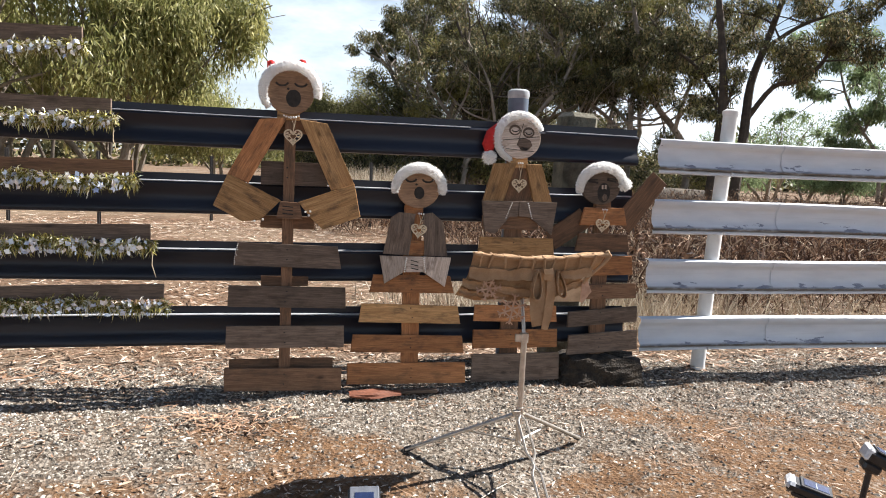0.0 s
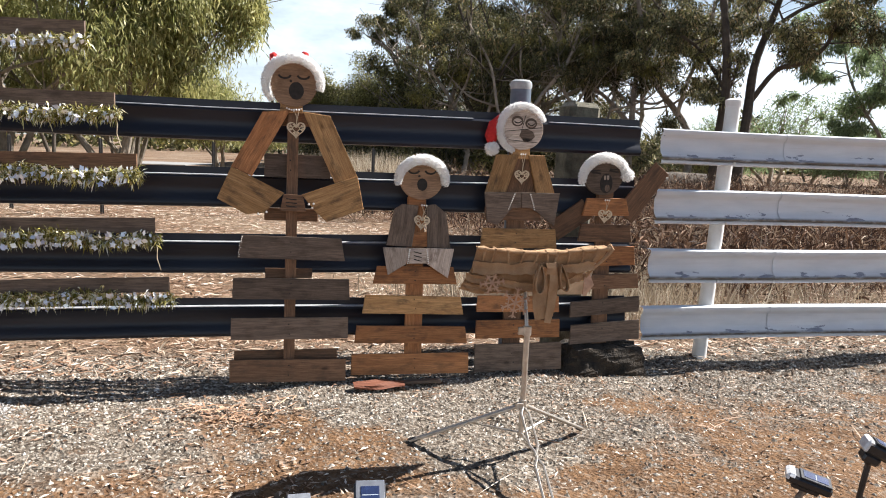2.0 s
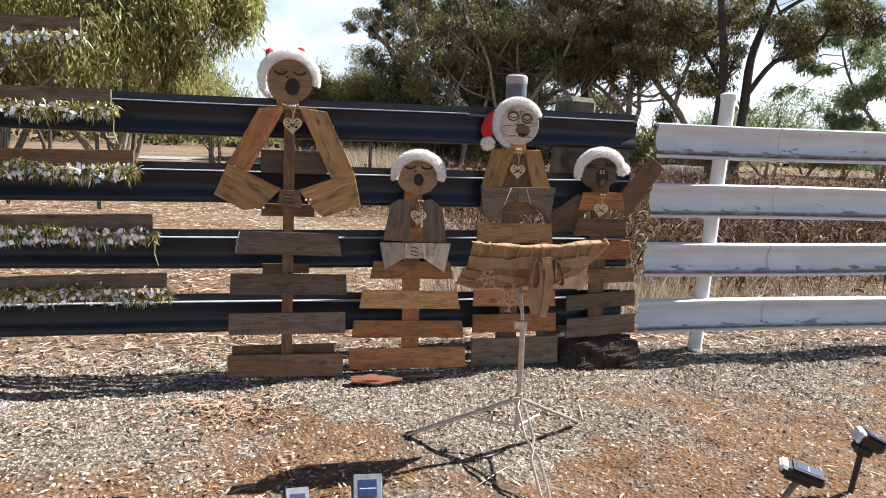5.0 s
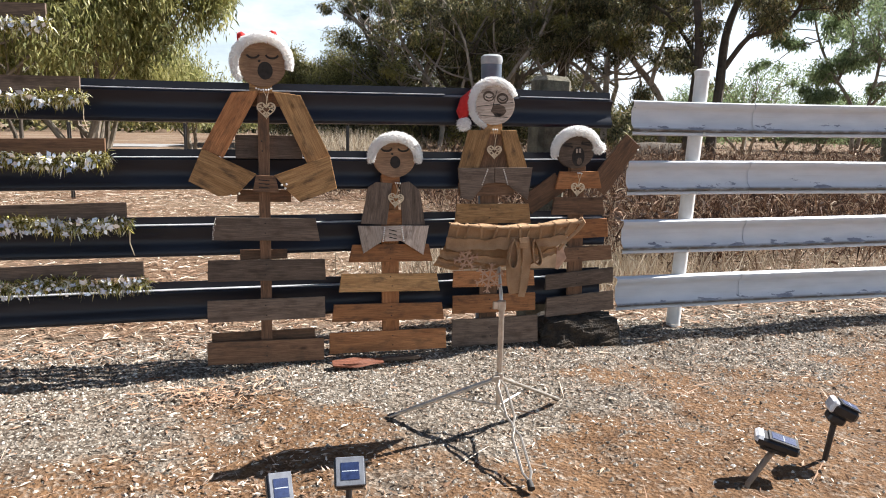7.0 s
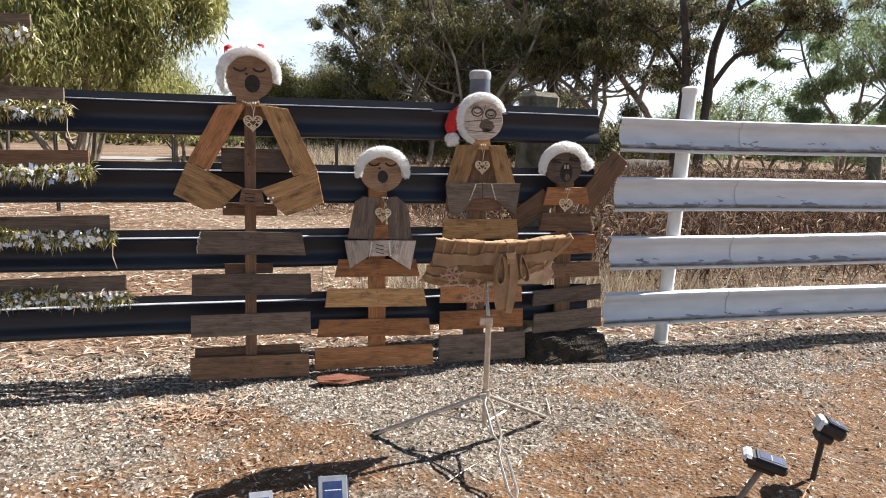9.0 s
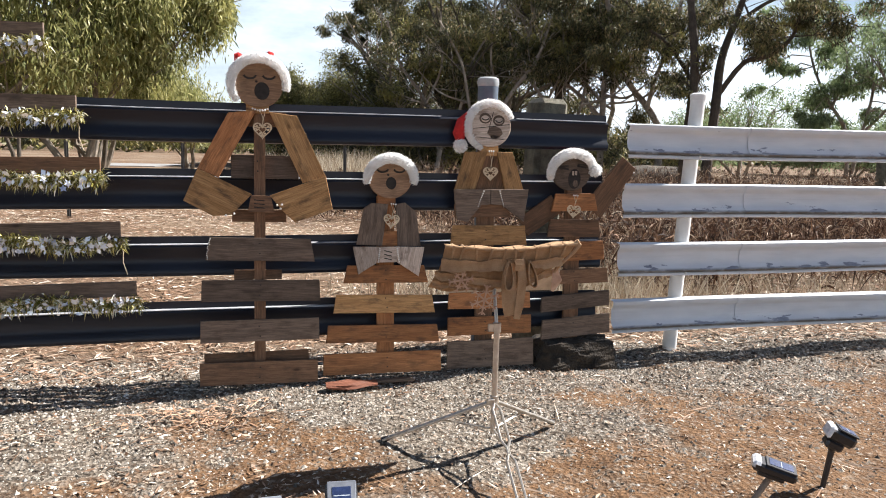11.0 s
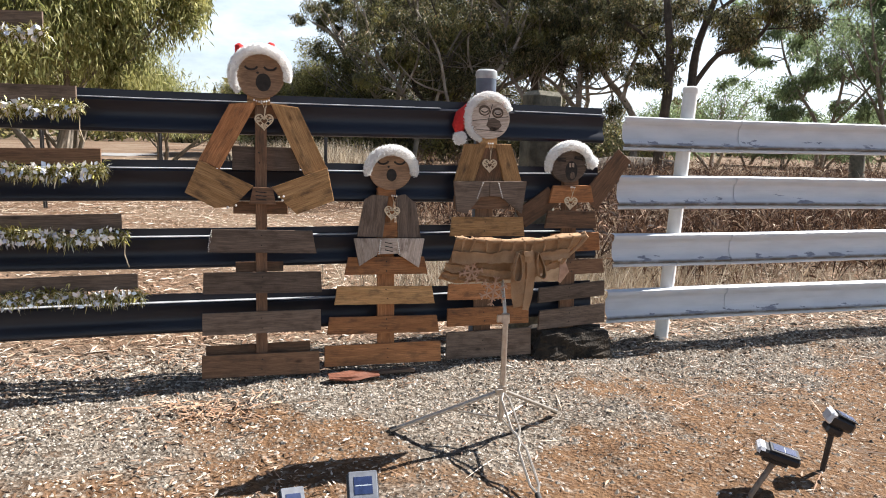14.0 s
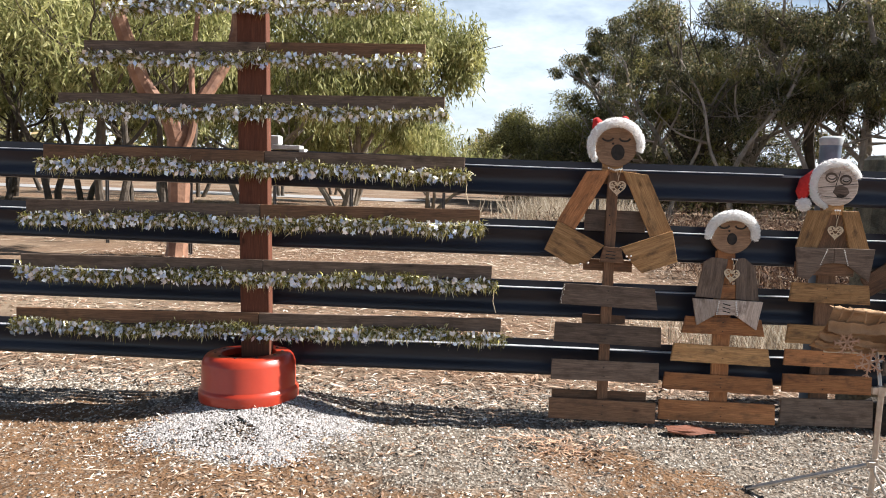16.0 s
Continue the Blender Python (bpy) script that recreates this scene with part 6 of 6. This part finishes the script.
limbed_gum(33.7, 27, "tall spreading gum with thick dark trunks and open crown",
           [([(-0.62, 0), (-0.5, 2.0), (-0.4, 3.85), (-0.7, 6.4), (-0.95, 8.0)], 0.20, 0.09), ([(0.1, 0), (0.3, 2.45), (0.4, 4.35), (0.8, 5.8), (1.4, 8.0)], 0.19, 0.08),
            ([(0.36, 3.2), (1.1, 4.27), (1.9, 4.5), (2.5, 5.07), (2.7, 5.8), (3.2, 7.0)], 0.095, 0.04), ([(0.72, 5.5), (1.65, 6.15), (2.6, 6.5), (4.1, 6.9)], 0.075, 0.03),
            ([(1.5, 4.4), (1.52, 5.1), (1.25, 5.75), (0.93, 6.4)], 0.06, 0.03), ([(-0.42, 3.6), (-1.3, 4.9), (-2.2, 5.6), (-3.0, 6.6)], 0.075, 0.03)],
           [(3.0, 6.2, 0.7), (3.9, 6.3, 0.8), (4.8, 6.6, 0.9), (2.2, 7.0, 0.7), (-0.2, 5.6, 0.5), (-1.2, 5.6, 0.7), (-1.9, 4.8, 0.7), (-2.6, 5.8, 0.9), (-1.0, 4.0, 0.5), (-1.6, 3.4, 0.5),
            (0.1, 6.6, 0.6), (1.5, 5.3, 0.35), (-2.8, 4.4, 0.7), (-2.2, 6.8, 0.8), (3.4, 5.3, 0.4)], 28000, LEAF_DARK, BARK_DARK, 71)
limbed_gum(28.5, 30, "leaning dark gum with sunlit limbs and hanging olive leaves",
           [([(1.07, 0), (1.07, 2.24), (-0.39, 4.26), (-0.94, 6.27), (-1.3, 8.0)], 0.15, 0.07), ([(-1.05, 0), (-1.05, 2.6), (-1.0, 4.4), (-0.7, 6.0), (-0.3, 7.6)], 0.14, 0.06),
            ([(-1.1, 2.5), (-2.06, 3.5), (-2.98, 4.2), (-4.0, 5.6)], 0.10, 0.04), ([(0.6, 2.9), (0.9, 4.2), (1.4, 5.4), (1.6, 7.0)], 0.09, 0.04), ([(-1.0, 3.4), (-0.2, 3.3), (0.5, 3.8)], 0.06, 0.03)],
           [(-2.4, 4.8, 0.8), (-3.2, 5.2, 0.9), (-1.6, 5.8, 0.9), (-0.2, 5.4, 0.8), (0.8, 5.2, 0.8), (1.6, 6.0, 0.9), (0.2, 6.8, 0.9), (-2.4, 6.8, 1.0), (1.2, 3.6, 0.6), (-1.9, 3.9, 0.6), (0.3, 4.3, 0.5)],
           34000, LEAF_DARK, BARK_MID, 72, twigs=40)
limbed_gum(9.3, 40, "dark gum with a flat-topped side crown",
           [([(0.6, 0), (0.5, 2.5), (0.1, 4.5), (-0.8, 6.2), (-1.9, 6.9)], 0.18, 0.05), ([(0.4, 3.4), (0.9, 5.4), (1.0, 7.6), (1.2, 9.0)], 0.14, 0.06), ([(-0.2, 5.2), (-0.4, 6.6), (-0.3, 8.0)], 0.07, 0.03)],
           [(-2.0, 7.3, 0.55), (-2.7, 7.0, 0.45), (-1.3, 7.5, 0.5), (-0.6, 8.2, 0.7), (0.4, 8.4, 0.9), (1.2, 7.4, 0.9), (0.2, 6.4, 0.6), (-0.5, 7.0, 0.5), (1.6, 9.0, 1.0), (0.0, 9.3, 0.9)],
           26000, LEAF_DARK, BARK_MID, 73, twigs=14)
limbed_gum(43.0, 34, "open pale green gum with sky between its branches",
           [([(0, 0), (-0.1, 2.1), (-0.9, 3.5), (-1.5, 4.8), (-1.9, 6.4)], 0.09, 0.03), ([(0.1, 0), (0.4, 2.1), (0.65, 3.8), (0.5, 5.4), (0.9, 7.0)], 0.08, 0.03),
            ([(0.45, 2.2), (1.7, 3.8), (2.2, 5.1), (2.5, 6.8)], 0.06, 0.025), ([(-0.7, 3.2), (-0.3, 4.6), (-0.6, 6.0)], 0.06, 0.03)],
           [(-1.9, 4.6, 0.55), (-2.4, 5.6, 0.6), (-1.2, 5.6, 0.5), (-0.4, 5.0, 0.45), (-1.7, 3.4, 0.45), (0.5, 5.9, 0.6), (1.5, 5.0, 0.55), (2.4, 5.9, 0.7), (1.0, 4.0, 0.4), (2.3, 4.2, 0.5), (-0.9, 6.8, 0.8), (1.2, 7.0, 0.8), (-2.5, 6.8, 0.7), (2.9, 7.0, 0.8), (-2.6, 3.9, 0.4), (-1.3, 2.6, 0.5), (0.9, 2.7, 0.5), (-2.3, 2.8, 0.45), (2.0, 2.9, 0.5), (-0.2, 3.6, 0.4), (-3.0, 4.9, 0.35), (0.2, 4.3, 0.4)],
           24000, LEAF_PALE, BARK_MID, 81, (0.14, 0.28), (0.035, 0.065), 16)
limbed_gum(-25.0, 11.7, "gum tree with peeling red bark and forked trunk",
           [([(0, 0), (0.04, 1.1), (-0.05, 2.0), (-0.41, 2.45), (-0.63, 2.98), (-0.94, 3.96), (-1.1, 5.0)], 0.165, 0.09), ([(-0.02, 1.75), (0.26, 2.23), (0.48, 2.58), (0.79, 3.16), (0.9, 3.8), (1.05, 5.0)], 0.12, 0.07),
            ([(0.05, 1.5), (0.22, 2.0), (0.20, 2.8), (0.35, 4.0)], 0.06, 0.03)],
           [(-1.4, 4.8, 0.6), (1.3, 4.9, 0.6), (0.2, 5.0, 0.6)], 5000, LEAF_BRIGHT, BARK_RED, 21, twigs=2)
for az, d, seed, side in ((14.0, 30, 74, 1), (18.5, 29, 75, -1), (23.0, 30, 76, 1)):
    limbed_gum(az, d, "bare-limbed grey gum in front of the dark trees",
               [([(0.0, 0), (0.2 * side, 1.6), (-0.5 * side, 3.2), (-1.5 * side, 4.6), (-2.0 * side, 6.2)], 0.11, 0.04), ([(0.1 * side, 1.2), (0.9 * side, 2.6), (1.3 * side, 4.4), (2.2 * side, 6.0)], 0.08, 0.03),
                ([(-0.4 * side, 3.0), (0.2 * side, 4.4), (0.1 * side, 6.4)], 0.055, 0.025), ([(1.0 * side, 3.0), (2.2 * side, 3.4), (3.2 * side, 4.4)], 0.045, 0.02)],
               [(-1.8 * side, 5.0, 0.5), (2.0 * side, 5.4, 0.5), (0.2 * side, 5.6, 0.5), (3.0 * side, 4.4, 0.4), (-0.8 * side, 4.4, 0.4)], 7000, LEAF_DARK, BARK_MID, seed, twigs=16)
for az, d, seed, n in ((48, 33, 82, 8500), (52, 34, 83, 8500)):
    px, py = polar(az, d)
    gum_tree(px, py, 2, 3.4, 0.12, n, LEAF_PALE, BARK, "open pale green gum with sky between its branches", (0.15, 0.28), (0.03, 0.05), 0.7, 0.6, 3, 0.3, seed, 0.4, 0.5)
for az, d, seed in ((38.7, 50, 91), (41, 47, 92), (1.5, 70, 93), (43.5, 50, 94), (46.5, 47, 95), (34.0, 52, 96), (31.0, 55, 97)):
    px, py = polar(az, d)
    gum_tree(px, py, 3, 1.6, 0.08, 9000, LEAF_PALE, BARK, "small green bushy gum in the distance", (0.15, 0.30), (0.03, 0.06), 0.7, 0.5, 2, 0.5, seed, 0.2, 0.7, 0.8)

s = Shape()
s.tube([(12.6, 19.6, 0.30), (13.8, 19.9, 0.36), (15.2, 20.0, 0.34), (16.8, 20.6, 0.28)], [0.34, 0.40, 0.38, 0.30], 14)
tagged(s.make("fallen_log", BARK_DARK, None, True), "thick fallen dark log lying in the litter", "log")

px, py = polar(45.2, 14.0)
s = Shape()
s.tube([(px, py, -0.1), (px + 0.02, py, 0.6), (px, py, 1.2), (px + 0.01, py, 1.62), (px + 0.01, py, 1.65)], [0.13, 0.118, 0.112, 0.110, 0.085], 14)
tagged(s.make("timber_post", OLD_POST, None, True), "stout weathered round timber post in the weeds", "post")

# far woods all along the horizon
m = 34000
az = np.radians(RNG.uniform(-60, 75, m))
d = RNG.uniform(75, 110, m)
top = (4.0 + 2.2 * np.sin(az * 23) + 1.6 * np.sin(az * 61 + 1)) * np.where(az > 0.33, 0.8, np.where(az < -0.28, 2.4, 1.0))
pts = np.stack([d * np.sin(az), d * np.cos(az), RNG.uniform(0, 1, m) ** 0.8 * top], 1)
tagged(flakes("far_woods", blades(pts, RNG.normal(size=(m, 3)), RNG.uniform(0.6, 1.4, m), RNG.uniform(0.25, 0.6, m)), LEAF_DARK), "far belt of dark woods", "woods", kind="stuff")

# ---- wire fence droppers ----
random.seed(5)
for az, d in ((7.2, 13.5), (-4.5, 14.5), (-12, 13), (-17.5, 14), (-24, 12), (-29, 14)):
    px, py = polar(az, d)
    s = Shape()
    s.box((0, 0, 0.55), (0.035, 0.035, 1.3), 0)
    s.box((0.015, 0, 0.55), (0.05, 0.010, 1.28), 0)
    ob = tagged(s.make("steel_picket", STAR_STEEL), "thin dark steel fence picket", "fence picket", "pickets of the wire fence")
    ob.location = (px, py, 0)
